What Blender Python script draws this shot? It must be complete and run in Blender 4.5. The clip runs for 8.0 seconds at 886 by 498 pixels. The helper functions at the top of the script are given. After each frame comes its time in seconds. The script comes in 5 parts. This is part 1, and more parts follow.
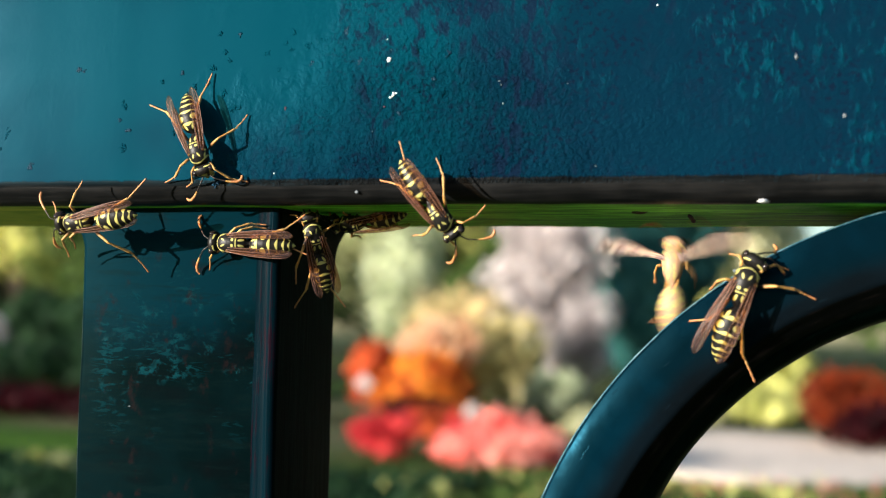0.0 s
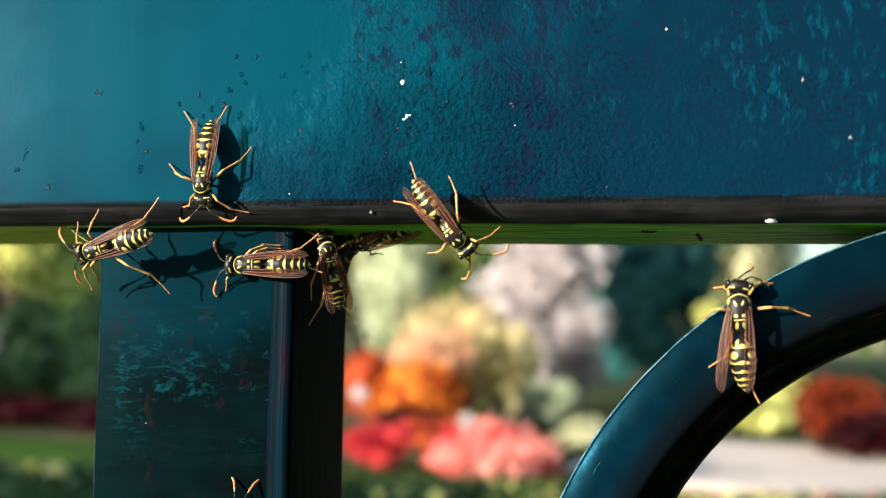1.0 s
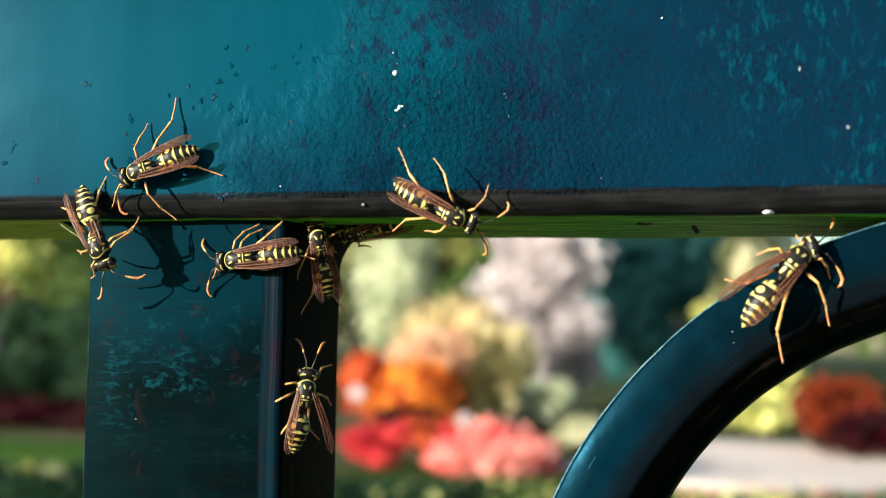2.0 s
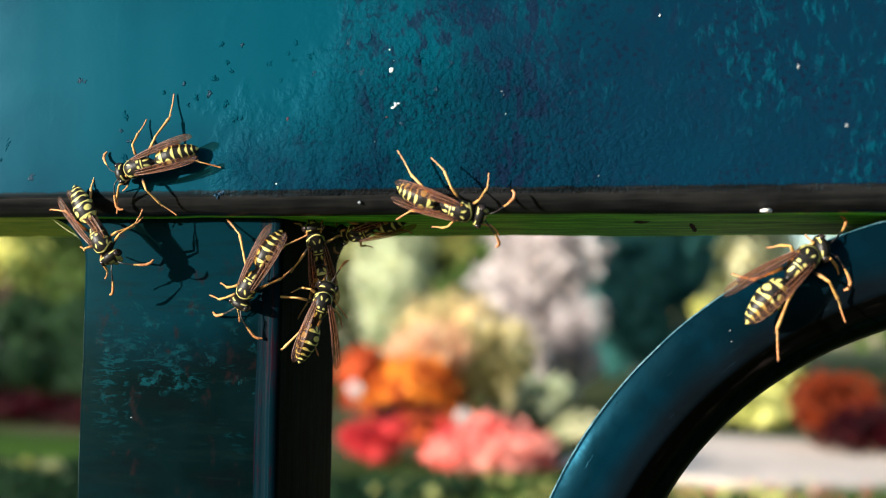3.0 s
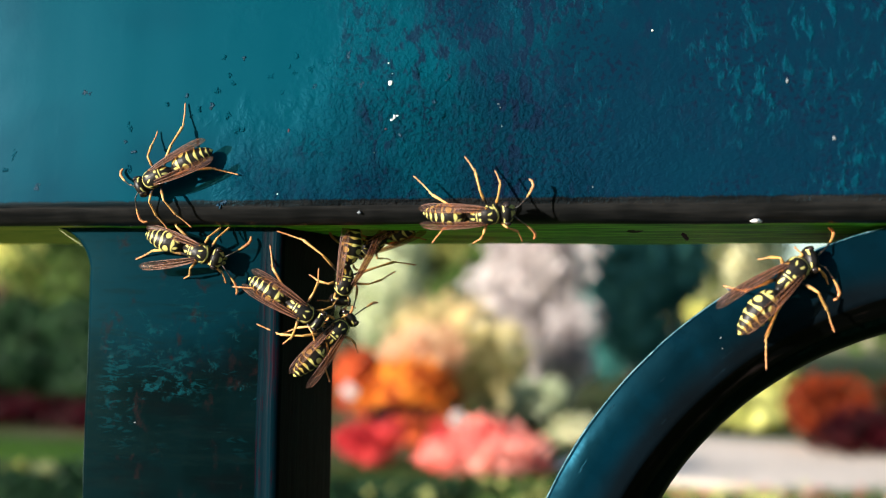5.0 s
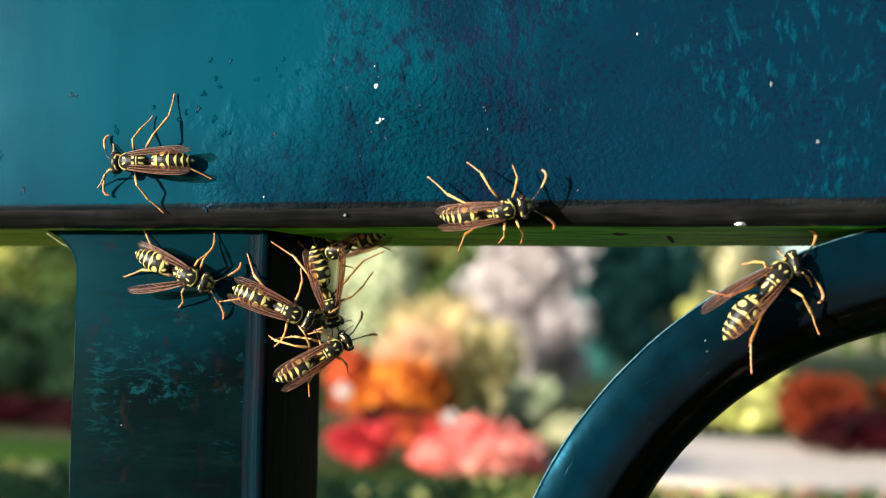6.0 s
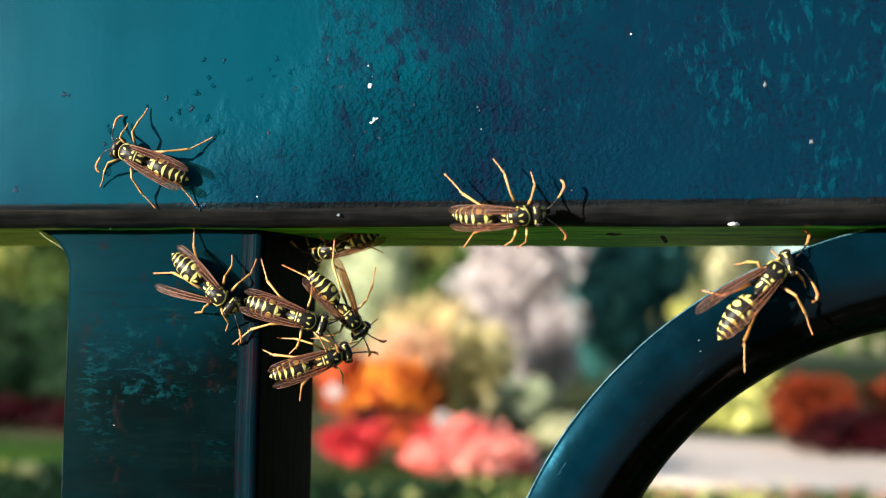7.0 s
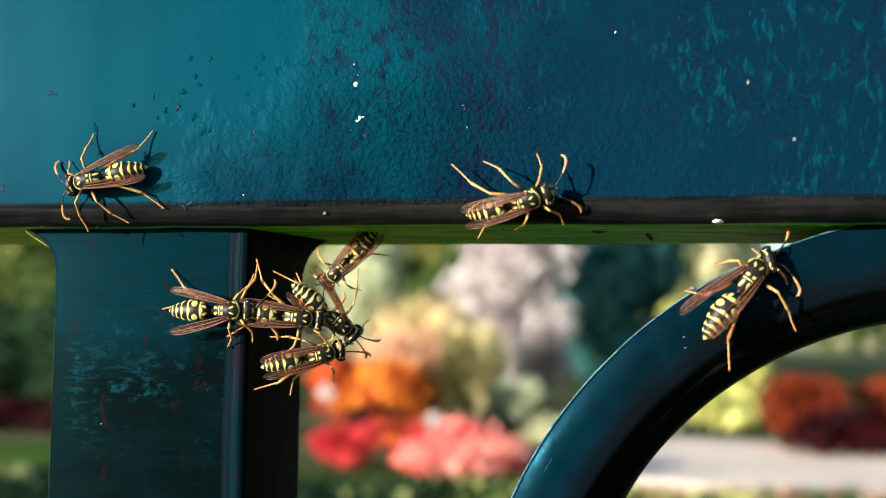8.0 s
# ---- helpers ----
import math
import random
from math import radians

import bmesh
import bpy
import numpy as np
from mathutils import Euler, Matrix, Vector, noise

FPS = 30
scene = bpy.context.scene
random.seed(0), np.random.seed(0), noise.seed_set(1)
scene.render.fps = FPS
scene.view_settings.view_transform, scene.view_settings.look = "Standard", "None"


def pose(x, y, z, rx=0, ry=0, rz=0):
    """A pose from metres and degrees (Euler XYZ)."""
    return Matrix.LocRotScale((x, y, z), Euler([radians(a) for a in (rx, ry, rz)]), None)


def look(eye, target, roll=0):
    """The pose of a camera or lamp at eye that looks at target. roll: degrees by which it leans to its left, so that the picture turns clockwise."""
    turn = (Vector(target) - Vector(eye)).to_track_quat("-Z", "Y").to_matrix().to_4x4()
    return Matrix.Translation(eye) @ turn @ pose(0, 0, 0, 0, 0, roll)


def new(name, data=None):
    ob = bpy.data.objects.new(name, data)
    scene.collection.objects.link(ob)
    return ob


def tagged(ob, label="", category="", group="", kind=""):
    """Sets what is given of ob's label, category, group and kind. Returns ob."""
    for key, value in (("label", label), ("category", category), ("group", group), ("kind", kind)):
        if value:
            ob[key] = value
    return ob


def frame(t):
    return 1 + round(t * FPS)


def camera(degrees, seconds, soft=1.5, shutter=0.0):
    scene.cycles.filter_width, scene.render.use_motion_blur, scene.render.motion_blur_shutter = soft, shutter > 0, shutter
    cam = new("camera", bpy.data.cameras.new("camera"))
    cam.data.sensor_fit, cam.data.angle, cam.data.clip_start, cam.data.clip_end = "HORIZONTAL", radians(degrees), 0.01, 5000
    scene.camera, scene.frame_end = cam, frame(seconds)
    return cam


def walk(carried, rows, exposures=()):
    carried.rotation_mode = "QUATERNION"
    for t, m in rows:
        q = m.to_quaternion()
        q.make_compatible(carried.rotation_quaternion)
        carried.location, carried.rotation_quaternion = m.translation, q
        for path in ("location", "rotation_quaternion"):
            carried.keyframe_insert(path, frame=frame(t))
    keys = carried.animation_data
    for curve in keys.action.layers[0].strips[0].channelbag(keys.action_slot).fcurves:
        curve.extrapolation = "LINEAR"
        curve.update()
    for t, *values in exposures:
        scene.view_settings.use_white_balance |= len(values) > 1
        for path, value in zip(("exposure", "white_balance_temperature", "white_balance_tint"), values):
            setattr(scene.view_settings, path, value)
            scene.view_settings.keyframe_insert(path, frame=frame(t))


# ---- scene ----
from math import cos, sin, pi

# ================= camera and its way =================
cam = camera(39.5, 8.0, soft=1.15, shutter=0.3)
cam.data.dof.use_dof = True
cam.data.dof.focus_distance = 0.183
cam.data.dof.aperture_fstop = 15.0
cam.data.dof.aperture_blades = 4
cam.data.dof.aperture_rotation = radians(45)

# t, x, y, z, yaw, pitch, roll
ROWS = [
    (0.0, 0.05112, -0.16626, 0.67832, 14.267, 3.936, -1.300),
    (0.2, 0.05100, -0.16640, 0.67832, 14.050, 3.750, -1.300),
    (0.3, 0.04990, -0.16920, 0.67935, 14.030, 4.190, -1.400),
    (0.5, 0.04959, -0.16966, 0.67949, 13.984, 4.404, -1.428),
    (1.0, 0.04920, -0.17004, 0.67938, 13.997, 4.402, -1.153),
    (1.5, 0.04932, -0.16888, 0.67843, 13.941, 4.458, -1.018),
    (3.0, 0.04933, -0.16681, 0.67900, 13.811, 4.179, -1.073),
    (3.5, 0.05000, -0.16705, 0.67911, 13.758, 4.201, -0.999),
    (4.0, 0.04931, -0.16883, 0.67970, 13.753, 4.240, -0.927),
    (5.5, 0.05045, -0.17112, 0.67962, 13.401, 4.309, -1.092),
    (6.0, 0.05099, -0.17102, 0.68005, 13.250, 4.302, -1.033),
    (6.5, 0.05025, -0.17072, 0.67968, 13.020, 4.310, -1.107),
    (7.0, 0.05070, -0.17101, 0.67997, 12.868, 4.328, -1.038),
    (7.5, 0.05088, -0.17156, 0.67971, 12.690, 4.356, -1.051),
    (8.0, 0.05163, -0.17139, 0.67947, 12.483, 4.381, -0.890),
]
walk(cam, [(t, pose(x, y, z, 90 + p, r, w)) for t, x, y, z, w, p, r in ROWS],
     exposures=((0.0, 1.52), (0.5, 1.59), (1.5, 1.72), (3.5, 1.56), (4.0, 1.57), (6.5, 1.62), (8.0, 1.61)))

# ================= daylight =================
SUN_WAY = Vector((0.62, 0.68, -0.155)).normalized()      # the way the sunlight travels
world = bpy.data.worlds.new("sky")
scene.world = world
world.use_nodes = True
wn = world.node_tree
sky = wn.nodes.new("ShaderNodeTexSky")
sky.sky_type = "NISHITA"
sky.sun_disc = False
sky.sun_elevation = math.asin(-SUN_WAY.z)
sky.sun_rotation = math.atan2(-SUN_WAY.x, -SUN_WAY.y)
sky.air_density, sky.dust_density, sky.ozone_density = 1.0, 1.0, 2.0
wn.nodes["Background"].inputs["Strength"].default_value = 0.088
wn.links.new(sky.outputs["Color"], wn.nodes["Background"].inputs["Color"])

sun_data = bpy.data.lights.new("sun", "SUN")
sun_data.energy, sun_data.angle, sun_data.color = 4.7, radians(0.6), (0.96, 0.91, 0.83)
sun = new("sun", sun_data)
sun.matrix_world = look(Vector((0, 0, 0)) - SUN_WAY * 30, (0, 0, 0))


# ================= materials =================
class Nodes:
    """A short way to write node materials."""

    def __init__(self, name):
        self.material = bpy.data.materials.new(name)
        self.material.use_nodes = True
        self.tree = self.material.node_tree
        self.shader = self.tree.nodes["Principled BSDF"]
        self.out = self.tree.nodes["Material Output"]

    def add(self, kind, values=(), **settings):
        node = self.tree.nodes.new("ShaderNode" + kind)
        for key, value in settings.items():
            setattr(node, key, value)
        for key, value in dict(values).items():
            self.put(node.inputs[key], value)
        return node

    def put(self, socket, value):
        if isinstance(value, bpy.types.NodeSocket):
            self.tree.links.new(value, socket)
        elif isinstance(value, tuple) and len(value) == 3 and socket.type == "RGBA":
            socket.default_value = (*value, 1.0)
        else:
            socket.default_value = value

    def set(self, **values):
        for key, value in values.items():
            self.put(self.shader.inputs[key.replace("_", " ")], value)

    def coords(self, what="Object", scale=(1, 1, 1)):
        place = self.add("TexCoord")
        return self.add("Mapping", {"Vector": place.outputs[what], "Scale": scale}).outputs["Vector"]

    def noise(self, vector, scale, detail=4.0, rough=0.55, distort=0.0):
        return self.add("TexNoise", {"Vector": vector, "Scale": scale, "Detail": detail, "Roughness": rough, "Distortion": distort}).outputs["Fac"]

    def steps(self, value, low, high, a=0.0, b=1.0):
        return self.add("MapRange", {"Value": value, "From Min": low, "From Max": high, "To Min": a, "To Max": b}, interpolation_type="SMOOTHSTEP").outputs["Result"]

    def math(self, kind, a, b):
        return self.add("Math", {0: a, 1: b}, operation=kind).outputs["Value"]

    def mix(self, factor, a, b):
        node = self.add("Mix", data_type="RGBA")
        self.put(node.inputs["Factor"], factor)
        self.put(node.inputs["A"], a)
        self.put(node.inputs["B"], b)
        return node.outputs["Result"]

    def bump(self, height, strength, distance, normal=None):
        values = {"Height": height, "Strength": strength, "Distance": distance}
        if normal is not None:
            values["Normal"] = normal
        return self.add("Bump", values).outputs["Normal"]


def paint_material(name, teal, navy, fleck, level, rough, relief, hem=0.0, blotch=(0.0032, 0.0078, 0.0205)):
    """Thick brushed blue-green paint over cast iron: smooth to one end, stippled, mottled and flecked to the other."""
    n = Nodes(name)
    at = n.coords("Object")
    split = n.add("SeparateXYZ", {"Vector": at})
    x, z = split.outputs["X"], split.outputs["Z"]
    wander = n.math("MULTIPLY", n.math("SUBTRACT", n.noise(at, 45.0, 3.0), 0.5), 0.05)
    fringe = n.math("MULTIPLY", n.math("SUBTRACT", n.noise(at, 190.0, 4.0, 0.6), 0.5), 0.022)
    moved = n.math("ADD", x, n.math("ADD", wander, fringe))
    along = n.steps(moved, -0.028, 0.010)
    tall = n.coords("Object", (1.0, 1.0, 0.5))
    # colour: teal to navy in clouds; the drift along x also holds light falloff
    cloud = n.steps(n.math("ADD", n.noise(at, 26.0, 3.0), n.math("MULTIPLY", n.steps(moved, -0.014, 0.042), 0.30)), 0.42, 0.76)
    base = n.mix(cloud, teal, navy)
    # indigo mottling over the middle stretch
    band = n.math("MULTIPLY", n.steps(moved, -0.022, -0.002), n.steps(moved, 0.018, 0.045, 1.0, 0.25))
    spread = n.steps(n.math("ADD", n.noise(at, 80.0, 3.0), n.math("MULTIPLY", n.steps(z, 0.708, 0.728), 0.08)), 0.45, 0.58)
    blot = n.steps(n.noise(tall, 620.0, 3.0, 0.55, 0.5), 0.49, 0.58)
    base = n.mix(n.math("MULTIPLY", n.math("MULTIPLY", blot, spread), n.math("MULTIPLY", band, 0.85)), base, blotch)
    pits = n.math("MULTIPLY", n.steps(n.noise(at, 1250.0, 3.0, 0.6), 0.53, 0.60), n.math("MULTIPLY", along, n.steps(n.noise(at, 90.0, 3.0), 0.42, 0.60)))
    base = n.mix(n.math("MULTIPLY", pits, 0.9), base, tuple(c * 0.8 for c in blotch))
    # bluer flecks towards the far end
    right = n.steps(moved, 0.030, 0.062)
    flakes = n.steps(n.noise(tall, 640.0, 4.0, 0.6, 0.3), 0.50, 0.68)
    where = n.steps(n.math("ADD", n.noise(at, 62.0, 3.0, 0.6), n.math("MULTIPLY", right, 0.13)), 0.50, 0.68)
    scuff = n.math("MULTIPLY", n.math("MULTIPLY", flakes, where), n.math("ADD", 0.04, n.math("MULTIPLY", along, 0.96)))
    base = n.mix(n.math("MULTIPLY", scuff, 0.85), base, fleck)
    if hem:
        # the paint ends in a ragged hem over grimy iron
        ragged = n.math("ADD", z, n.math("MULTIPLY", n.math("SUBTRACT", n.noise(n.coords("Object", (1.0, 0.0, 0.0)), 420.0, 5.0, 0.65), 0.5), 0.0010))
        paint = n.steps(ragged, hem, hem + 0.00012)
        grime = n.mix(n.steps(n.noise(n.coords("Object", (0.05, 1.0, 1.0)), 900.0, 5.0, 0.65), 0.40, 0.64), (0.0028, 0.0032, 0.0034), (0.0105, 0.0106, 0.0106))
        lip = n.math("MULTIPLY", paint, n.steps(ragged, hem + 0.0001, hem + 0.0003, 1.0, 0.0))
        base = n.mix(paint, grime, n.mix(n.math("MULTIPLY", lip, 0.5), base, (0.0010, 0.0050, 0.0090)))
    n.set(Base_Color=base, IOR=1.45, Specular_IOR_Level=level, Specular_Tint=(0.02, 0.65, 1.0))
    n.set(Roughness=n.add("MapRange", {"Value": n.noise(at, 160.0, 4.0), "To Min": rough - 0.07, "To Max": rough + 0.07}).outputs["Result"])
    # relief: stippled beside the lower edge in the middle, smooth elsewhere
    lumps = n.math("ADD", n.noise(at, 1150.0, 4.0, 0.65, 0.15), n.math("MULTIPLY", n.noise(at, 380.0, 2.0, 0.5), 0.6))
    low = n.steps(n.math("ADD", z, n.math("MULTIPLY", wander, 0.3)), 0.711, 0.724, 1.0, 0.22)
    middle = n.math("MULTIPLY", along, n.steps(moved, 0.008, 0.034, 1.0, 0.16))
    lumpy = n.math("MULTIPLY", lumps, n.math("ADD", n.math("MULTIPLY", n.math("MULTIPLY", middle, low), 1.25), 0.012))
    first = n.bump(lumpy, relief, 0.0007)
    n.set(Normal=n.bump(scuff, relief * 0.5, 0.0002, first))
    return n.material


def scuffed_material(name, dark, light, fleck, level, rough):
    """Old dark paint with a broad patch of short brushed scuffs and blue chips at mid height."""
    n = Nodes(name)
    at = n.coords("Object")
    z = n.add("SeparateXYZ", {"Vector": at}).outputs["Z"]
    base = n.mix(n.steps(n.noise(at, 40.0, 4.0), 0.4, 0.62), dark, light)
    film = n.steps(n.noise(n.coords("Object", (0.5, 1.0, 1.6)), 130.0, 4.0, 0.6), 0.45, 0.65)
    base = n.mix(n.math("MULTIPLY", film, 0.5), base, (0.0016, 0.0022, 0.0028))
    # lighter and bluer towards the top, above a wandering limit
    upper_blue = n.steps(n.math("ADD", z, n.math("MULTIPLY", n.math("SUBTRACT", n.noise(at, 60.0, 4.0), 0.5), 0.02)), 0.672, 0.684)
    base = n.mix(n.math("MULTIPLY", upper_blue, 0.85), base, (0.0009, 0.0138, 0.0212))
    inside = n.steps(n.add("SeparateXYZ", {"Vector": at}).outputs["X"], -0.0495, -0.0465)
    height = n.math("MULTIPLY", n.math("MULTIPLY", inside, n.steps(z, 0.658, 0.672)), n.steps(z, 0.6825, 0.6895, 1.0, 0.0))
    patch = n.steps(n.math("ADD", n.noise(n.add("Mapping", {"Vector": at, "Location": (0.31, 0.0, 0.17)}).outputs["Vector"], 75.0, 4.0, 0.65), n.math("MULTIPLY", height, 0.30)), 0.76, 0.87)
    chips = n.steps(n.noise(n.coords("Object", (0.8, 1.0, 1.2)), 560.0, 6.0, 0.70, 0.4), 0.51, 0.60)
    dashes = n.steps(n.noise(n.coords("Object", (0.45, 1.0, 1.9)), 700.0, 3.0, 0.6, 0.6), 0.56, 0.60)
    marks = n.math("MAXIMUM", n.math("MULTIPLY", chips, patch), n.math("MULTIPLY", n.math("MULTIPLY", dashes, n.steps(n.noise(at, 120.0, 2.0), 0.48, 0.6)), n.math("MULTIPLY", height, 0.6)))
    smear = n.steps(n.noise(n.coords("Object", (0.2, 1.0, 1.4)), 420.0, 5.0, 0.68, 0.5), 0.50, 0.64)
    base = n.mix(n.math("MULTIPLY", smear, 0.4), base, (0.0020, 0.0064, 0.0066))
    rusty = n.math("MULTIPLY", n.steps(n.noise(n.coords("Object", (1.0, 1.0, 0.7)), 330.0, 4.0, 0.65), 0.56, 0.68), n.steps(n.noise(at, 70.0, 2.0), 0.42, 0.6))
    base = n.mix(n.math("MULTIPLY", rusty, 0.6), base, (0.0100, 0.0052, 0.0056))
    base = n.mix(n.math("MULTIPLY", marks, 0.9), base, fleck)
    n.set(Base_Color=base, IOR=1.45, Specular_IOR_Level=level, Specular_Tint=(0.20, 0.85, 0.90))
    n.set(Roughness=n.add("MapRange", {"Value": n.noise(at, 160.0, 4.0), "To Min": rough - 0.06, "To Max": rough + 0.10}).outputs["Result"])
    n.set(Normal=n.bump(n.math("ADD", marks, n.math("MULTIPLY", n.noise(at, 300.0, 4.0), 0.5)), 0.35, 0.00018))
    return n.material


def streaked_material(name, dark, light, stretch, level=0.3, low=0.40, high=0.64):
    """Streaks along the bar, for bare or grimy iron and for light and shade put into colour; with no stretch, streaks
    run round the ring.
    """
    n = Nodes(name)
    if stretch:
        at = n.coords("Object", stretch)
    else:
        split = n.add("SeparateXYZ", {"Vector": n.coords("Object")})
        dx, dz = n.math("SUBTRACT", split.outputs["X"], 0.086), n.math("SUBTRACT", split.outputs["Z"], 0.629)
        reach = n.math("POWER", n.math("ADD", n.math("MULTIPLY", dx, dx), n.math("MULTIPLY", dz, dz)), 0.5)
        turn = n.math("MULTIPLY", n.math("ARCTAN2", dz, dx), 0.004)
        at = n.add("CombineXYZ", {"X": reach, "Y": split.outputs["Y"], "Z": turn}).outputs["Vector"]
    grain = n.noise(at, 900.0, 5.0, 0.65)
    spots = n.noise(n.coords("Object"), 240.0, 4.0)
    tone = n.math("ADD", n.math("MULTIPLY", grain, 0.7), n.math("MULTIPLY", spots, 0.3))
    n.set(Base_Color=n.mix(n.steps(tone, low, high), dark, light), Roughness=0.4, Specular_IOR_Level=level)
    n.set(Normal=n.bump(grain, 0.4, 0.0002))
    return n.material


def ring_material():
    """Dark blue gloss, cloudy and rubbed, with fine scratches that run round the ring."""
    n = Nodes("ring_paint")
    at = n.coords("Object")
    split = n.add("SeparateXYZ", {"Vector": at})
    dx, dz = n.math("SUBTRACT", split.outputs["X"], 0.086), n.math("SUBTRACT", split.outputs["Z"], 0.629)
    reach = n.math("POWER", n.math("ADD", n.math("MULTIPLY", dx, dx), n.math("MULTIPLY", dz, dz)), 0.5)
    turn = n.math("MULTIPLY", n.math("ARCTAN2", dz, dx), 0.010)
    round_ = n.add("CombineXYZ", {"X": reach, "Y": split.outputs["Y"], "Z": turn}).outputs["Vector"]
    cloud = n.steps(n.noise(at, 85.0, 4.0, 0.6, 0.4), 0.36, 0.66)
    base = n.mix(cloud, (0.0004, 0.0082, 0.0150), (0.0005, 0.0048, 0.0082))
    rubbed = n.steps(n.noise(round_, 240.0, 4.0, 0.6), 0.52, 0.70)
    base = n.mix(n.math("MULTIPLY", rubbed, 0.6), base, (0.0005, 0.0040, 0.0066))
    inner = n.steps(n.math("ADD", reach, n.math("MULTIPLY", n.math("SUBTRACT", n.noise(round_, 180.0, 3.0), 0.5), 0.004)), 0.0612, 0.0650, 1.0, 0.0)
    base = n.mix(n.math("MULTIPLY", inner, 0.75), base, (0.0024, 0.0026, 0.0030))
    scratch = n.steps(n.noise(round_, 1500.0, 3.0, 0.6), 0.66, 0.72)
    base = n.mix(n.math("MULTIPLY", scratch, 0.35), base, (0.006, 0.014, 0.020))
    n.set(Base_Color=base, IOR=1.45, Specular_IOR_Level=0.06, Specular_Tint=(0.10, 0.65, 1.0))
    n.set(Roughness=n.steps(n.noise(at, 150.0, 4.0), 0.3, 0.7, 0.22, 0.46))
    n.set(Normal=n.bump(n.math("ADD", n.noise(at, 260.0, 3.0), n.math("MULTIPLY", scratch, 0.3)), 0.25, 0.0002))
    return n.material


def moss_material():
    """Old green undercoat with a film of algae, streaked along the rail."""
    n = Nodes("green_undercoat")
    at = n.coords("Object", (0.12, 1.0, 1.0))
    streak = n.noise(at, 700.0, 5.0, 0.6)
    wide = n.noise(n.coords("Object"), 60.0, 3.0)
    tone = n.mix(n.steps(streak, 0.38, 0.60), (0.060, 0.34, 0.026), (0.24, 0.80, 0.07))
    tone = n.mix(n.steps(wide, 0.60, 0.80, 0.0, 0.8), tone, (0.03, 0.12, 0.014))
    lichen = n.math("MULTIPLY", n.steps(n.add("SeparateXYZ", {"Vector": n.coords("Object")}).outputs["X"], -0.054, -0.046, 1.0, 0.0), n.steps(streak, 0.36, 0.55, 0.45, 1.0))
    tone = n.mix(lichen, tone, (0.84, 0.88, 0.20))
    n.set(Base_Color=tone, Roughness=0.4, Specular_IOR_Level=0.012, Normal=n.bump(streak, 0.3, 0.0002))
    return n.material


def leaf_material(name, dark, light, clumps=5.0, shine=0.5):
    n = Nodes(name)
    island = n.add("NewGeometry").outputs["Random Per Island"]
    spot = n.noise(n.coords("Object"), 3.0, 3.0)
    # clumps of darker tone imitate shaded gaps between leaf clusters
    clump = n.steps(n.noise(n.coords("Object"), clumps, 2.0), 0.38, 0.62)
    tone = n.math("ADD", n.math("MULTIPLY", island, 0.35), n.math("ADD", n.math("MULTIPLY", spot, 0.1), n.math("MULTIPLY", clump, 0.55)))
    n.set(Base_Color=n.mix(tone, dark, light), Roughness=shine, Specular_IOR_Level=0.12)
    n.set(Subsurface_Weight=0.0)
    glow = n.add("BsdfTranslucent", {"Color": n.mix(tone, dark, light)})
    both = n.add("MixShader", {"Fac": 0.4})
    n.tree.links.new(n.shader.outputs[0], both.inputs[1])
    n.tree.links.new(glow.outputs[0], both.inputs[2])
    n.tree.links.new(both.outputs[0], n.out.inputs["Surface"])
    return n.material


def ground_material():
    n = Nodes("grass_and_soil")
    at = n.coords("Object")
    patchy = n.steps(n.noise(at, 0.35, 4.0), 0.4, 0.6)
    fine = n.noise(at, 30.0, 5.0, 0.7)
    grass = n.mix(fine, (0.014, 0.032, 0.006), (0.055, 0.100, 0.020))
    soil = n.mix(fine, (0.08, 0.065, 0.045), (0.25, 0.20, 0.13))
    n.set(Base_Color=n.mix(n.math("MULTIPLY", patchy, 0.55), grass, soil), Roughness=0.95, Specular_IOR_Level=0.05, Normal=n.bump(fine, 0.6, 0.02))
    return n.material


def speckled_material(name, a, b, scale, rough=0.85, depth=0.004):
    n = Nodes(name)
    at = n.coords("Object")
    fine = n.noise(at, scale, 6.0, 0.7)
    wide = n.noise(at, scale * 0.06, 3.0)
    tone = n.math("ADD", n.math("MULTIPLY", fine, 0.6), n.math("MULTIPLY", wide, 0.4))
    n.set(Base_Color=n.mix(n.steps(tone, 0.3, 0.7), a, b), Roughness=rough, Specular_IOR_Level=0.5 if rough < 0.4 else 0.1, Normal=n.bump(fine, 0.5, depth))
    return n.material


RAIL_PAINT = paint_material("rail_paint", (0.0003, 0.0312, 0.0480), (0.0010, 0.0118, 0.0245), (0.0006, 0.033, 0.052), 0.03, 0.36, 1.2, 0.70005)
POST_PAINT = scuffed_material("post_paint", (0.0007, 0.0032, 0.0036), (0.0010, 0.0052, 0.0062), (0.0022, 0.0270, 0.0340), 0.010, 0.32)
RING_PAINT = ring_material()
BARE_EDGE = streaked_material("grimy_edge", (0.0028, 0.0032, 0.0034), (0.0105, 0.0106, 0.0106), (0.05, 1.0, 1.0), 0.1)
RING_EDGE = streaked_material("worn_ring_edge", (0.0010, 0.0012, 0.0012), (0.019, 0.0130, 0.0125), None, 0.08, 0.53, 0.66)
# near-black coat for faces turned from the sun: shade put into the colour
SHADED_SIDE = streaked_material("shaded_side", (0.0005, 0.0022, 0.0017), (0.0013, 0.0058, 0.0046), (1.0, 1.0, 0.06), 0.010)
CORNER = streaked_material("worn_corner", (0.0008, 0.0072, 0.0112), (0.0082, 0.0034, 0.0066), (2.6, 2.6, 0.05), 0.012, 0.52, 0.60)
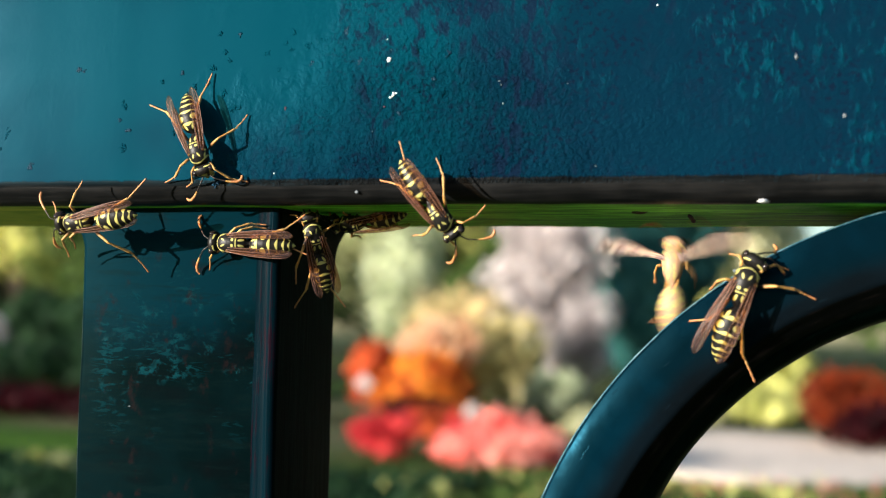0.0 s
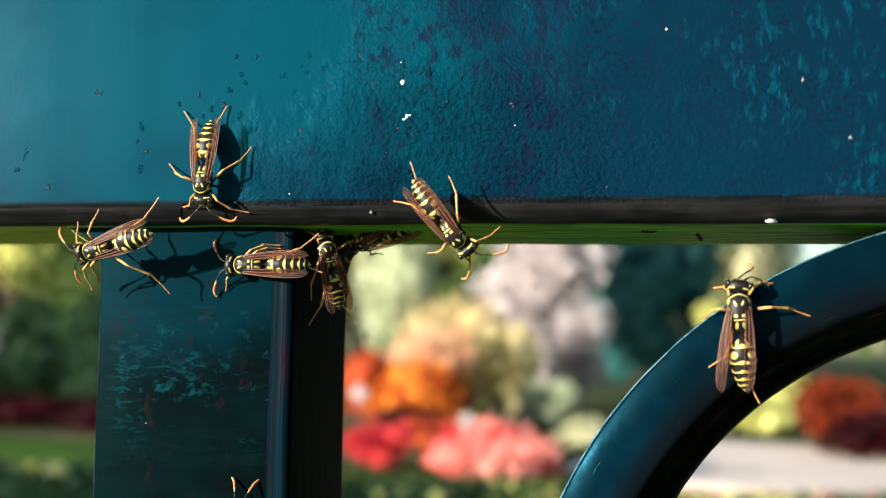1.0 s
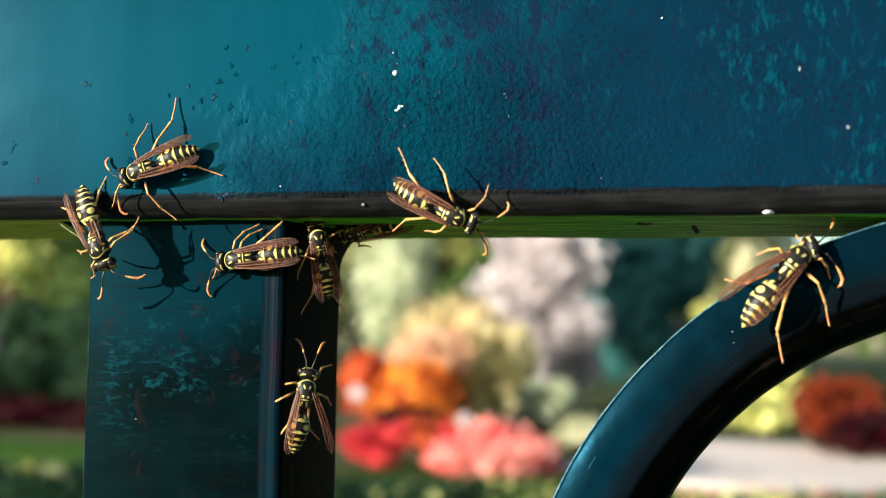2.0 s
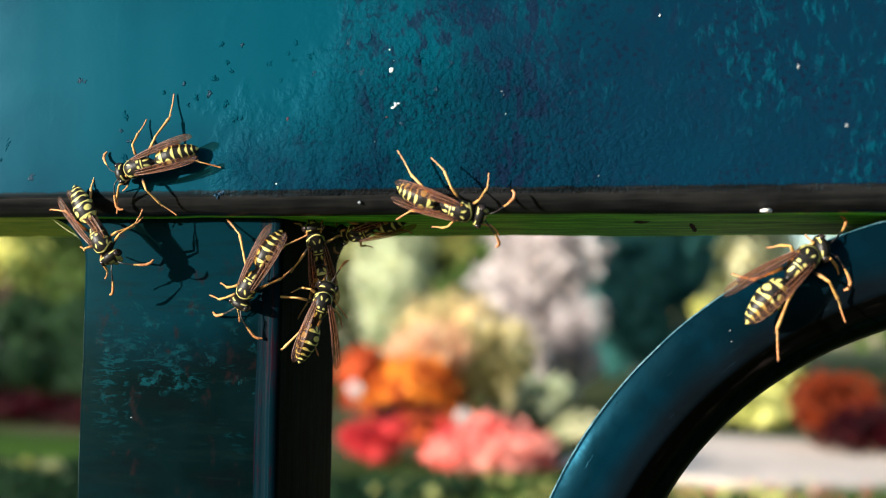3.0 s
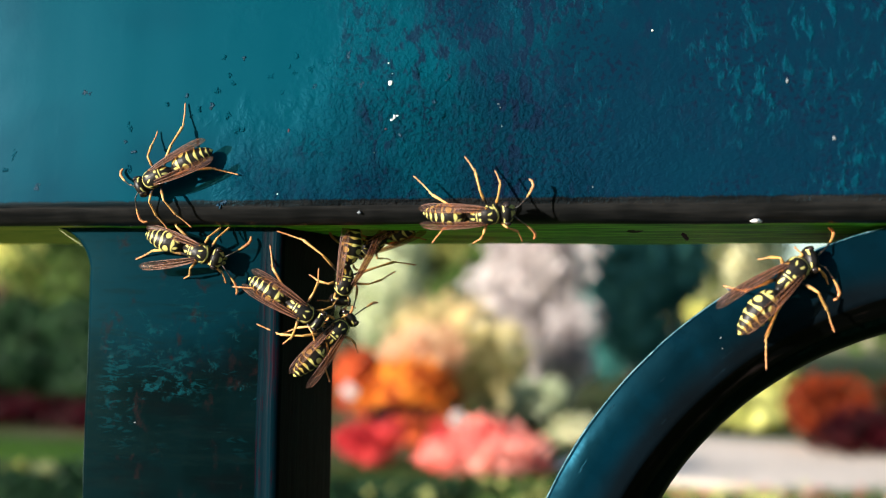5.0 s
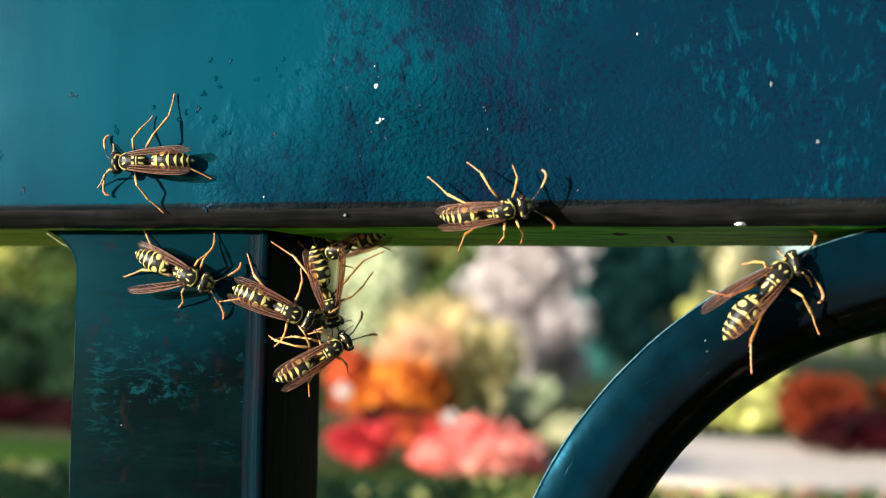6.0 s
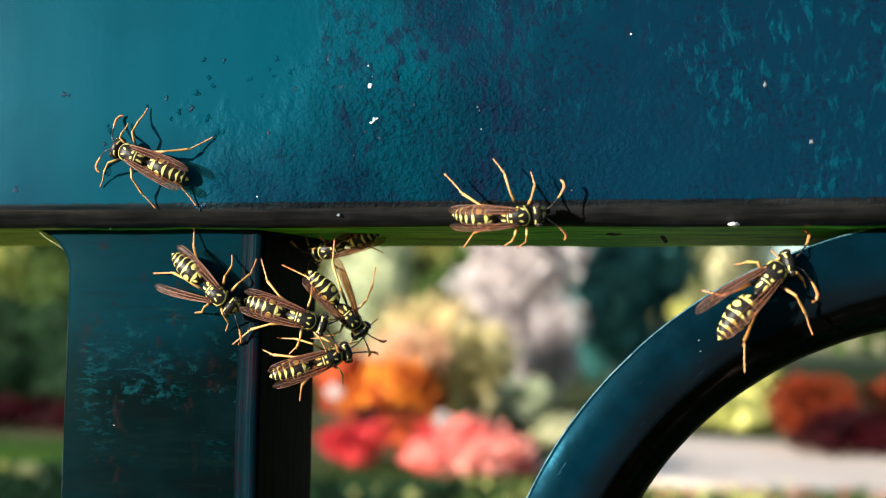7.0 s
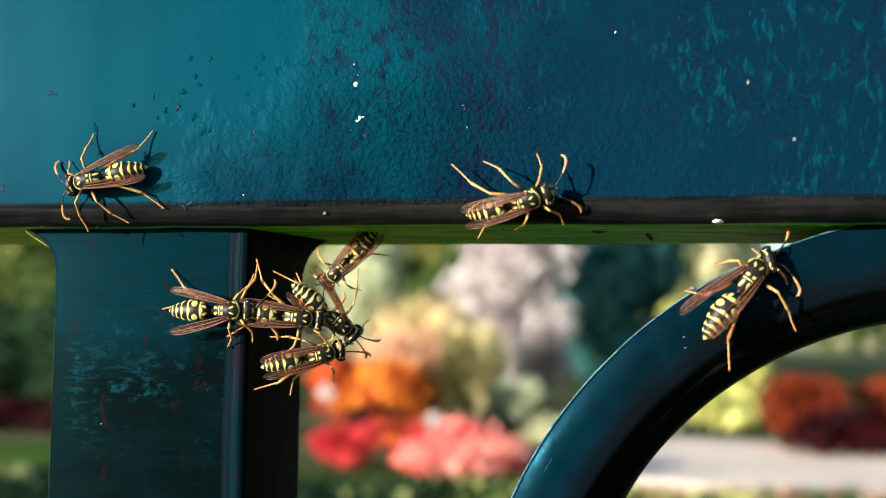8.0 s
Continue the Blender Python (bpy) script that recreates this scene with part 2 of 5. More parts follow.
# post edges: thin lines of sun and sky light, put into a paler colour
ARRIS = streaked_material("lit_arris", (0.0020, 0.0060, 0.0064), (0.060, 0.085, 0.080), (1.0, 1.0, 0.12), 0.05, 0.44, 0.60)
# ring's sunlit bevel: its highlight is painted as a lighter blue
RIM = streaked_material("lit_rim", (0.020, 0.075, 0.10), (0.12, 0.23, 0.27), (1.0, 1.0, 1.0))
UNDERCOAT = moss_material()
GROUND = ground_material()
LAWN = speckled_material("lawn", (0.013, 0.056, 0.002), (0.060, 0.125, 0.007), 25.0, 0.9, 0.02)
GRAVEL = speckled_material("pale_gravel", (0.66, 0.52, 0.41), (0.97, 0.81, 0.67), 10.0)
BARK = speckled_material("bark", (0.035, 0.027, 0.02), (0.12, 0.09, 0.065), 18.0, 0.9, 0.02)
PALE_BARK = speckled_material("pale_bark", (0.2, 0.17, 0.15), (0.4, 0.36, 0.33), 18.0, 0.9, 0.02)


# ================= mesh helpers =================
def finish(bm, name, material, smooth=True):
    bmesh.ops.recalc_face_normals(bm, faces=bm.faces)
    mesh = bpy.data.meshes.new(name)
    bm.to_mesh(mesh)
    bm.free()
    mesh.materials.append(material)
    if smooth:
        mesh.polygons.foreach_set("use_smooth", [True] * len(mesh.polygons))
    return mesh


def part(name, bm, material, parent, label="", smooth=True):
    ob = new(name, finish(bm, name, material, smooth) if isinstance(bm, bmesh.types.BMesh) else bm)
    ob.parent = parent
    if label:
        tagged(ob, label)
    return ob


def thing(name, label, category, m=Matrix(), group="", kind=""):
    ob = tagged(new(name), label, category, group, kind)
    ob.matrix_basis = m
    ob.empty_display_size = 0.005
    return ob


def loft(rings, closed=True, caps=True):
    """A skin over rings of equal count; the rings close on themselves."""
    bm = bmesh.new()
    verts = [[bm.verts.new(p) for p in ring] for ring in rings]
    k = len(verts[0])
    pairs = list(zip(verts, verts[1:]))
    if not closed and len(verts) > 2:
        pairs.append((verts[-1], verts[0]))
    for a, b in pairs:
        for i in range(k):
            bm.faces.new((a[i], a[(i + 1) % k], b[(i + 1) % k], b[i]))
    if caps and closed:
        bm.faces.new(verts[0][::-1])
        bm.faces.new(verts[-1])
    return bm


def tube(points, radii, sides=8):
    """A tapered tube along points."""
    pts = [Vector(p) for p in points]
    rings = []
    for i, p in enumerate(pts):
        ahead = (pts[min(i + 1, len(pts) - 1)] - pts[max(i - 1, 0)]).normalized()
        a = ahead.orthogonal().normalized() if i == 0 else (a - ahead * a.dot(ahead)).normalized()
        b = ahead.cross(a)
        rings.append([p + float(radii[i]) * (cos(2 * pi * k / sides) * a + sin(2 * pi * k / sides) * b) for k in range(sides)])
    return loft(rings)


def join(*parts):
    bm = bmesh.new()
    for p in parts:
        mesh = bpy.data.meshes.new("piece")
        p.to_mesh(mesh)
        p.free()
        bm.from_mesh(mesh)
        bpy.data.meshes.remove(mesh)
    return bm


def rounded(w0, w1, h0, h1, radii, steps=6):
    """A rectangle from (w0, h0) to (w1, h1), its corners rounded: lower left, lower right, upper right, upper left."""
    out = []
    for (cx, cy, a0), r in zip(((w0, h0, 180), (w1, h0, 270), (w1, h1, 0), (w0, h1, 90)), radii):
        sx, sy = (1 if cx == w0 else -1), (1 if cy == h0 else -1)
        for i in range(steps + 1):
            a = radians(a0 + 90 * i / steps)
            out.append((cx + sx * r + r * cos(a), cy + sy * r + r * sin(a)))
    return out


def worn_edge(ob, amount, size):
    """Uneven casting: a soft wander of the surface."""
    for v in ob.data.vertices:
        p = v.co
        d = noise.noise_vector(p * size) * amount + noise.noise_vector(p * size * 3.7) * amount * 0.4
        v.co = p + d


# ================= cast-iron railing =================
UNDER, FRONT, BACK, TOP = 0.6967, 0.0, 0.0400, 0.7600
railing = thing("iron_railing", "blue-green painted cast-iron railing with rail, post and ring", "railing")


def build_rail():
    profile = rounded(FRONT, BACK, UNDER, TOP, (0.0034, 0.0016, 0.003, 0.003), 18)
    rings = [[(x, y, z) for y, z in profile] for x in [*np.linspace(-0.42, -0.082, 40), *np.linspace(-0.08, 0.085, 330), *np.linspace(0.09, 0.52, 40)]]
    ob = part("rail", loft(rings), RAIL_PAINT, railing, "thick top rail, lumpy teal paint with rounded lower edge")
    ob.data.materials.append(BARE_EDGE)
    ob.data.materials.append(UNDERCOAT)
    for face in ob.data.polygons:
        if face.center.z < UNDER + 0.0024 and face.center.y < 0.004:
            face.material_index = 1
        elif face.center.z < UNDER + 0.0002:
            face.material_index = 2
    worn_edge(ob, 0.00018, 55.0)


def build_post():
    """An upright bar that flares where it meets the rail."""
    rings = []
    left, right, front, back = -0.0511, -0.0184, 0.0062, 0.0300
    levels = [0.0] + list(np.linspace(0.1, 0.60, 6)) + list(np.linspace(0.61, 0.6865, 20)) + list(np.linspace(0.6875, UNDER + 0.0012, 14))
    for z in levels:
        r = 0.0072
        up = max(0.0, z - (UNDER - r))
        flare = r - math.sqrt(max(0.0, r * r - min(up, r) ** 2))
        edge = (0.0010, 0.0013, 0.0012, 0.0012)
        back_flare = flare * 0.75
        outline = rounded(left - flare, right, front, back, edge, 8)
        outline[9:9] = [(-0.0218, front), (-0.0213, front + 0.00022), (-0.0208, front + 0.00004), (-0.0204, front + 0.00030), (-0.0200, front + 0.00002), (-0.0196, front + 0.00005)]
        rings.append([(x + (back_flare * min(1.0, max(0.0, (y - 0.014) / 0.014)) + 0.04 * (y - front) if x > -0.03 else 0.0), y, z) for x, y in outline])
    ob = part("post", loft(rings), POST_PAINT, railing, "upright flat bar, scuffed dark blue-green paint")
    ob.data.materials.append(SHADED_SIDE)
    ob.data.materials.append(CORNER)
    ob.data.materials.append(ARRIS)
    for face in ob.data.polygons:
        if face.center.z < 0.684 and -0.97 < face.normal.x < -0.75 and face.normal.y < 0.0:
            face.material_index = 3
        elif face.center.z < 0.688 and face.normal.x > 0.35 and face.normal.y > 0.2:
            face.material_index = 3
        elif face.center.y < 0.0074 and face.center.x > -0.0218 and face.normal.x < 0.85:
            face.material_index = 2
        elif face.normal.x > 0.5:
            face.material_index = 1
    worn_edge(ob, 0.00016, 70.0)


def build_ring():
    """A round scroll of flat bar, with a soft inner edge that is worn in ridges."""
    cx, cz, outer = 0.0860, 0.6290, 0.0696
    profile = [(outer, 0.0069), (outer - 0.0002, 0.0064), (outer - 0.0006, 0.0061), (outer - 0.004, 0.0060), (0.0630, 0.0060), (0.0608, 0.0061), (0.0601, 0.0064), (0.0595, 0.0074), (0.0589, 0.0080), (0.0582, 0.0086), (0.0577, 0.0096), (0.0571, 0.0102),
               (0.0566, 0.0113), (0.0560, 0.0122), (0.0556, 0.0142), (0.0553, 0.0180), (0.0553, 0.0320), (0.0560, 0.0380), (0.0600, 0.0395), (outer - 0.002, 0.0395), (outer, 0.0380)]
    rings = []
    for i in range(220):
        a = 2 * pi * i / 220
        rings.append([(cx + r * cos(a), y, cz + r * sin(a)) for r, y in profile])
    ob = part("ring", loft(rings, closed=False), RING_PAINT, railing, "round iron ring, dark blue paint with worn ridged inner edge")
    ob.data.materials.append(RING_EDGE)
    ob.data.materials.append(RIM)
    ob.data.materials.append(SHADED_SIDE)
    for face in ob.data.polygons:
        p = face.center
        # the ring's inner face takes the same shade colour
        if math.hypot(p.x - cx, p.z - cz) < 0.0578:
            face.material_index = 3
        elif math.hypot(p.x - cx, p.z - cz) < 0.0603:
            face.material_index = 1
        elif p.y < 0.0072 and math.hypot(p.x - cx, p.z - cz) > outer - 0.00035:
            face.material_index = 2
    worn_edge(ob, 0.00014, 60.0)


build_rail()
build_post()
build_ring()


# ================= marks on the paint =================
def pebble(radii, seed, rough=1.0):
    """A small uneven lump, flat side to the wall."""
    rng = random.Random(seed)
    bm = bmesh.new()
    bmesh.ops.create_icosphere(bm, subdivisions=2, radius=1.0)
    for v in bm.verts:
        k = 1 + rough * (rng.random() - 0.5)
        v.co = Vector((v.co.x * radii[0] * k, v.co.y * radii[1], v.co.z * radii[2] * k)) * MM
    return bm


MM = 0.001
LIMEWASH = speckled_material("white_droppings", (0.55, 0.55, 0.53), (0.85, 0.85, 0.84), 3000.0, 0.7, 0.0001)
GREY_SPECK = speckled_material("grey_specks", (0.06, 0.075, 0.09), (0.18, 0.20, 0.21), 3000.0, 0.7, 0.0001)
RUST_SPECK = speckled_material("rust_specks", (0.03, 0.012, 0.020), (0.075, 0.032, 0.042), 3000.0, 0.8, 0.0001)
DARK_SPOT = speckled_material("dark_spots", (0.008, 0.007, 0.006), (0.03, 0.018, 0.012), 3000.0, 0.7, 0.0001)
DRIP = speckled_material("blue_drip", (0.002, 0.016, 0.036), (0.004, 0.035, 0.065), 1500.0, 0.45, 0.0001)


def speck(name, x, y, z, rx, rz, material, seed, thick=0.12):
    ob = part(name, pebble((rx * 0.64, thick, rz * 0.64), seed), material, railing)
    ob.location = (x, y, z)


SPECKS = (
    ("white_speck", 0.0000, 0.0000, 0.7172, 0.48, 0.48, "w"),
    ("white_speck", 0.0007, 0.0000, 0.7121, 0.30, 0.55, "w"),
    ("white_speck", 0.0003, 0.0000, 0.7117, 0.35, 0.20, "w"),
    ("white_speck", 0.0012, 0.0000, 0.7123, 0.28, 0.20, "w"),
    ("white_speck", -0.0003, 0.0000, 0.7201, 0.15, 0.18, "w"),
    ("white_speck", 0.0003, 0.0000, 0.7185, 0.10, 0.10, "w"),
    ("white_speck", 0.0161, 0.0000, 0.7136, 0.28, 0.10, "g"),
    ("white_speck", 0.0164, 0.0000, 0.7131, 0.12, 0.25, "g"),
    ("white_speck", 0.0167, 0.0000, 0.7104, 0.10, 0.20, "w"),
    ("white_speck", 0.0378, 0.0000, 0.7234, 0.20, 0.28, "w"),
    ("white_speck", 0.0559, 0.0000, 0.7157, 0.40, 0.55, "g"),
    ("white_speck", 0.0619, 0.0000, 0.7077, 0.50, 0.42, "g"),
    ("white_speck", 0.0257, 0.0000, 0.7130, 0.12, 0.12, "g"),
    ("white_speck", 0.0297, 0.0000, 0.7015, 0.18, 0.16, "g"),
    ("white_speck", -0.0170, 0.0000, 0.7010, 0.22, 0.22, "w"),
    ("rust_speck", -0.0155, 0.0000, 0.7105, 0.30, 0.45, "r"),
    ("rust_speck", -0.0005, 0.0000, 0.7104, 0.30, 0.25, "r"),
    ("white_speck", -0.0022, 0.0000, 0.7069, 0.10, 0.15, "g"),
    ("white_speck", 0.0517, 0.0008, 0.6967, 0.60, 0.42, "w"),
    ("white_speck", -0.0044, 0.0002, 0.6982, 0.40, 0.42, "g"),
    ("white_speck", -0.0419, 0.0061, 0.6662, 0.30, 0.16, "g"),
    ("white_speck", 0.0471, 0.0060, 0.6809, 0.22, 0.20, "g"),
    ("white_speck", 0.0473, 0.0060, 0.6794, 0.16, 0.12, "g"),
    ("white_speck", 0.0483, 0.0066, 0.6878, 0.70, 0.40, "g"),
    ("dark_spot", 0.0348, 0.0156, 0.6967, 1.5, 0.10, "d"),
    ("dark_spot", 0.0413, 0.0244, 0.6967, 0.4, 0.25, "r"),
    ("dark_spot", 0.0439, 0.0177, 0.6967, 1.6, 0.05, "d"),
)
for k, (name, x, y, z, rx, rz, kind) in enumerate(SPECKS):
    speck(name, x, y, z, rx * (1.7 if z == 0.6967 else 1.0), rz, {"w": LIMEWASH, "g": GREY_SPECK, "r": RUST_SPECK, "d": DARK_SPOT}[kind], k, 8.0 if name == "dark_spot" else 1.3 if z == 0.6967 else 0.12)


def peeling_edge():
    """Pale flakes hanging on the lower corner of the rail."""
    rng = random.Random(5)
    flakes = []
    for k in range(26):
        flake = pebble((rng.uniform(0.15, 0.75), 0.12, rng.uniform(0.05, 0.13)), 900 + k, 1.1)
        flake.transform(Matrix.Translation((-0.078 + 0.036 * rng.random() ** 1.3, 0.0030 + 0.0004 * rng.random(), UNDER + 0.0002 * rng.random())))
        flakes.append(flake)
    part("peeling_edge", join(*flakes), GREY_SPECK, railing, "pale peeling flakes on the lower edge")


peeling_edge()
INDIGO = speckled_material("lifted_paint", (0.0018, 0.009, 0.026), (0.0010, 0.030, 0.050), 1500.0, 0.4, 0.0002)


def blister(x, z, length, turn, seed, name="paint_blister", coat=None, count=13):
    """A ragged clump of flakes where the paint has lifted."""
    rng = random.Random(seed)
    pieces, a = [], radians(turn)
    for k in range(count):
        along = (rng.random() - 0.5) * length * 0.62
        across = rng.gauss(0, 0.16)
        flake = pebble((rng.uniform(0.10, 0.32), 0.05, rng.uniform(0.06, 0.16)), seed * 10 + k, 1.2)
        flake.transform(Matrix.Translation(Vector((cos(a) * along - sin(a) * across, 0, sin(a) * along + cos(a) * across)) * MM) @ pose(0, 0, 0, 0, rng.uniform(0, 180), 0))
        pieces.append(flake)
    lump = join(*pieces)
    lump.transform(Matrix.Translation((x, 0.00001, z)))
    part(name, lump, coat or (INDIGO if seed % 4 == 0 else RAIL_PAINT), railing)


for k, (x, z, length, turn) in enumerate(((-0.0489, 0.7171, 2.2, -25), (-0.0415, 0.7116, 2.4, -60), (-0.0415, 0.7050, 2.2, 80), (-0.0612, 0.7076, 2.6, 70), (-0.0570, 0.7026, 1.6, 60), (-0.0098, 0.7203, 3.6, -5), (-0.0123, 0.7198, 1.6, 40), (-0.0147, 0.7217, 1.4, 85), (-0.0280, 0.7144, 1.8, 70), (-0.0252, 0.7129, 2.0, 50), (-0.0272, 0.7168, 1.5, 10), (-0.0238, 0.7107, 1.5, 30), (-0.0064, 0.7216, 1.6, 60), (-0.0034, 0.7220, 2.2, 75), (-0.0187, 0.7187, 1.2, 20), (-0.0626, 0.7053, 1.4, 0), (-0.0045, 0.7170, 1.5, 80), (0.0040, 0.7184, 1.6, 60), (-0.0071, 0.7145, 1.4, -40))):
    blister(x, z, length, turn, 200 + k)
blister(-0.0258, 0.6996, 2.6, 28, 77, "paint_drip", DRIP, 16)
rng = random.Random(8)
for k in range(34):
    x = -0.046 + 0.056 * rng.random() ** 0.6
    blister(x, 0.7025 + 0.020 * rng.random(), rng.uniform(0.5, 1.3), rng.uniform(40, 110), 300 + k, count=6)


def grass_blade():
    """A dry pale blade caught between the rail and the flare of the post."""
    straw = speckled_material("dry_straw", (0.26, 0.30, 0.12), (0.46, 0.48, 0.26), 2500.0, 0.6, 0.0001)
    ob = thing("grass_blade", "thin dry pale grass blade caught under the rail", "grass blade")
    part("blade", tube([(-0.0563, 0.0050, 0.6967), (-0.0550, 0.0056, 0.6956), (-0.0538, 0.0059, 0.6948), (-0.0527, 0.0060, 0.6942), (-0.0518, 0.0061, 0.6935)], [0.00004, 0.00006, 0.00006, 0.00005, 0.00003], 6), straw, ob)


grass_blade()


# ================= garden: ground, path, lawn =================
def slab(name, corners, z0, z1, material, label):
    bm = bmesh.new()
    low = [bm.verts.new((x, y, z0)) for x, y in corners]
    high = [bm.verts.new((x, y, z1)) for x, y in corners]
    k = len(corners)
    bm.faces.new(high)
    bm.faces.new(low[::-1])
    for i in range(k):
        bm.faces.new((low[i], low[(i + 1) % k], high[(i + 1) % k], high[i]))
    return tagged(new(name, finish(bm, name, material, False)), label, name, kind="structure")


def build_ground():
    bm = bmesh.new()
    bmesh.ops.create_grid(bm, x_segments=80, y_segments=80, size=1.0)
    for v in bm.verts:
        x, y = v.co.x, v.co.y
        v.co.x, v.co.y = 900 * x * abs(x) ** 1.5, 900 * y * abs(y) ** 1.5
        v.co.z = 0.0
    tagged(new("ground", finish(bm, "ground", GROUND)), "dark grassy garden ground with bare soil", "ground", kind="structure")


build_ground()
slab("path", [(-0.95, 6.6), (-0.3, 6.1), (0.9, 5.75), (7.0, 4.9), (9.0, 7.2), (2.5, 8.3), (0.7, 8.9), (-0.3, 9.3), (-0.85, 8.4)], -0.05, 0.012, GRAVEL, "sunlit cream gravel garden path")
slab("lawn", [(-12.0, 6.2), (-3.2, 5.95), (-2.9, 6.5), (-3.4, 7.0), (-13.0, 7.3)], -0.05, 0.010, LAWN, "bright sunlit mown lawn strip")


# ================= garden: shrubs and trees =================
def leaf_cloud(rng, count, size, lobes):
    """Leaves as folded lozenges, thick on the outside of uneven lobes."""
    centres, radii = np.array([l[:3] for l in lobes]), np.array([l[3:6] for l in lobes])
    weight = radii.prod(axis=1) ** 0.67
    pick = rng.choice(len(lobes), count, p=weight / weight.sum())
    way = rng.normal(size=(count, 3))
    way /= np.linalg.norm(way, axis=1)[:, None]
    depth = 1.0 - 0.45 * rng.random(count) ** 2.0 + rng.normal(0, 0.07, count)
    mid = centres[pick] + way * depth[:, None] * radii[pick]
    mid[:, 2] = np.maximum(mid[:, 2], size * 0.4)
    side = rng.normal(size=(count, 3))
    nrm = way + 0.7 * rng.normal(size=(count, 3))
    nrm /= np.linalg.norm(nrm, axis=1)[:, None]
    side -= (side * nrm).sum(axis=1)[:, None] * nrm
    side /= np.linalg.norm(side, axis=1)[:, None]
    other = np.cross(nrm, side)
    s = size * (0.6 + 0.8 * rng.random(count))[:, None]
    a, b, c, d = mid - side * s, mid - other * s * 0.45 + nrm * s * 0.12, mid + side * s, mid + other * s * 0.45 + nrm * s * 0.12
    verts = np.stack([a, b, c, d], axis=1).reshape(-1, 3)
    base = np.arange(count)[:, None] * 4
    faces = np.concatenate([base + [[0, 1, 2]], base + [[0, 2, 3]]])
    mesh = bpy.data.meshes.new("leaves")
    mesh.from_pydata(verts.tolist(), [], faces.tolist())
    return mesh


def plant(name, label, category, x, y, width, height, leaf, seed, count, size, stem=0.0, lobes=7, bark=None, group=""):
    """A shrub or tree: stems with limbs, and a crown of leaves on uneven lobes from the stem's height up."""
    rng = np.random.default_rng(seed)
    ob = thing(name, label, category, pose(x, y, 0), group)
    crown = height - stem
    share = 0.27 * (7 / lobes) ** 0.33
    spread = []
    for i in range(lobes):
        a, r = 2.4 * i + rng.random(), width * 0.5 * (0.15 + 0.5 * rng.random())
        up = stem + crown * (0.25 + 0.5 * ((i + 0.5) / lobes))
        k = 0.75 + 0.5 * rng.random()
        spread.append((r * cos(a), r * sin(a), up, width * share * k, width * share * k, crown * share * 0.93 * k))
    limbs = [tube([(0, 0, -0.05), (0.02 * width, 0, stem * 0.5), (0, 0.01 * width, stem + crown * 0.55)], [width * 0.035 + 0.01, width * 0.028 + 0.008, width * 0.01 + 0.003], 8)]
    for lx, ly, lz, *_ in spread[:6]:
        low = max(0.02, stem * 0.7 + crown * 0.08)
        limbs.append(tube([(0, 0, low), (lx * 0.45, ly * 0.45, low + (lz - low) * 0.6), (lx, ly, lz)], [width * 0.016 + 0.004, width * 0.011 + 0.003, 0.004], 6))
    part("trunk", join(*limbs), bark or BARK, ob)
    leaves = leaf_cloud(rng, count, size, spread)
    leaves.materials.append(leaf)
    part("crown", leaves, leaf, ob)
    return ob


CORAL = leaf_material("coral_petals", (0.90, 0.13, 0.12), (1.0, 0.56, 0.45), 3.0)
ORANGE = leaf_material("orange_leaves", (0.34, 0.028, 0.013), (1.0, 0.37, 0.042), 4.0)
SCARLET = leaf_material("scarlet_leaves", (0.22, 0.012, 0.010), (0.92, 0.20, 0.06), 4.0)
ROSE = leaf_material("rose_petals", (0.40, 0.008, 0.02), (0.85, 0.10, 0.10), 5.0)
AMBER = leaf_material("amber_leaves", (0.34, 0.31, 0.12), (1.0, 0.78, 0.44), 2.6)
PEACH = leaf_material("peach_leaves", (0.55, 0.24, 0.12), (1.0, 0.74, 0.50), 4.0)
OLIVE = leaf_material("olive_leaves", (0.28, 0.29, 0.10), (1.0, 0.84, 0.46), 2.8)
PALE = leaf_material("pale_leaves", (0.19, 0.16, 0.165), (1.0, 0.91, 0.88), 2.6)
RUST = leaf_material("dark_red_leaves", (0.020, 0.003, 0.003), (0.55, 0.085, 0.018), 2.2)
CRIMSON = leaf_material("crimson_leaves", (0.010, 0.001, 0.002), (0.055, 0.004, 0.008), 3.0)
LIME = leaf_material("lime_leaves", (0.22, 0.25, 0.04), (0.95, 0.92, 0.34), 2.5)
GREEN = leaf_material("green_leaves", (0.008, 0.026, 0.007), (0.105, 0.17, 0.038), 1.2)
DEEP = leaf_material("deep_green_leaves", (0.024, 0.120, 0.112), (0.095, 0.31, 0.285), 1.4)
LAUREL = leaf_material("laurel_leaves", (0.006, 0.022, 0.010), (0.030, 0.075, 0.028), 2.0)
SOFT = leaf_material("soft_green_leaves", (0.09, 0.14, 0.04), (0.86, 0.84, 0.46), 1.6)
CREAM = leaf_material("cream_leaves", (0.13, 0.15, 0.05), (0.88, 0.84, 0.56), 3.0)
SAGE = leaf_material("sage_leaves", (0.20, 0.25, 0.12), (0.80, 0.84, 0.58), 2.0)
BLOSSOM = leaf_material("white_petals", (0.60, 0.52, 0.50), (0.84, 0.76, 0.74), 6.0)

plant("azalea_bush", "low bush with dark scarlet leaves", "bush", -1.78, 7.0, 0.62, 0.25, SCARLET, 25, 1500, 0.03, 0.0, 10)
plant("azalea_bush", "low bush covered in coral red blossom", "bush", -1.22, 5.98, 0.74, 0.225, CORAL, 1, 3000, 0.030, 0.0, 14)
plant("azalea_bush", "rounded bush covered in coral red blossom", "bush", -1.26, 6.22, 0.40, 0.30, CORAL, 75, 1500, 0.030, 0.0, 8)
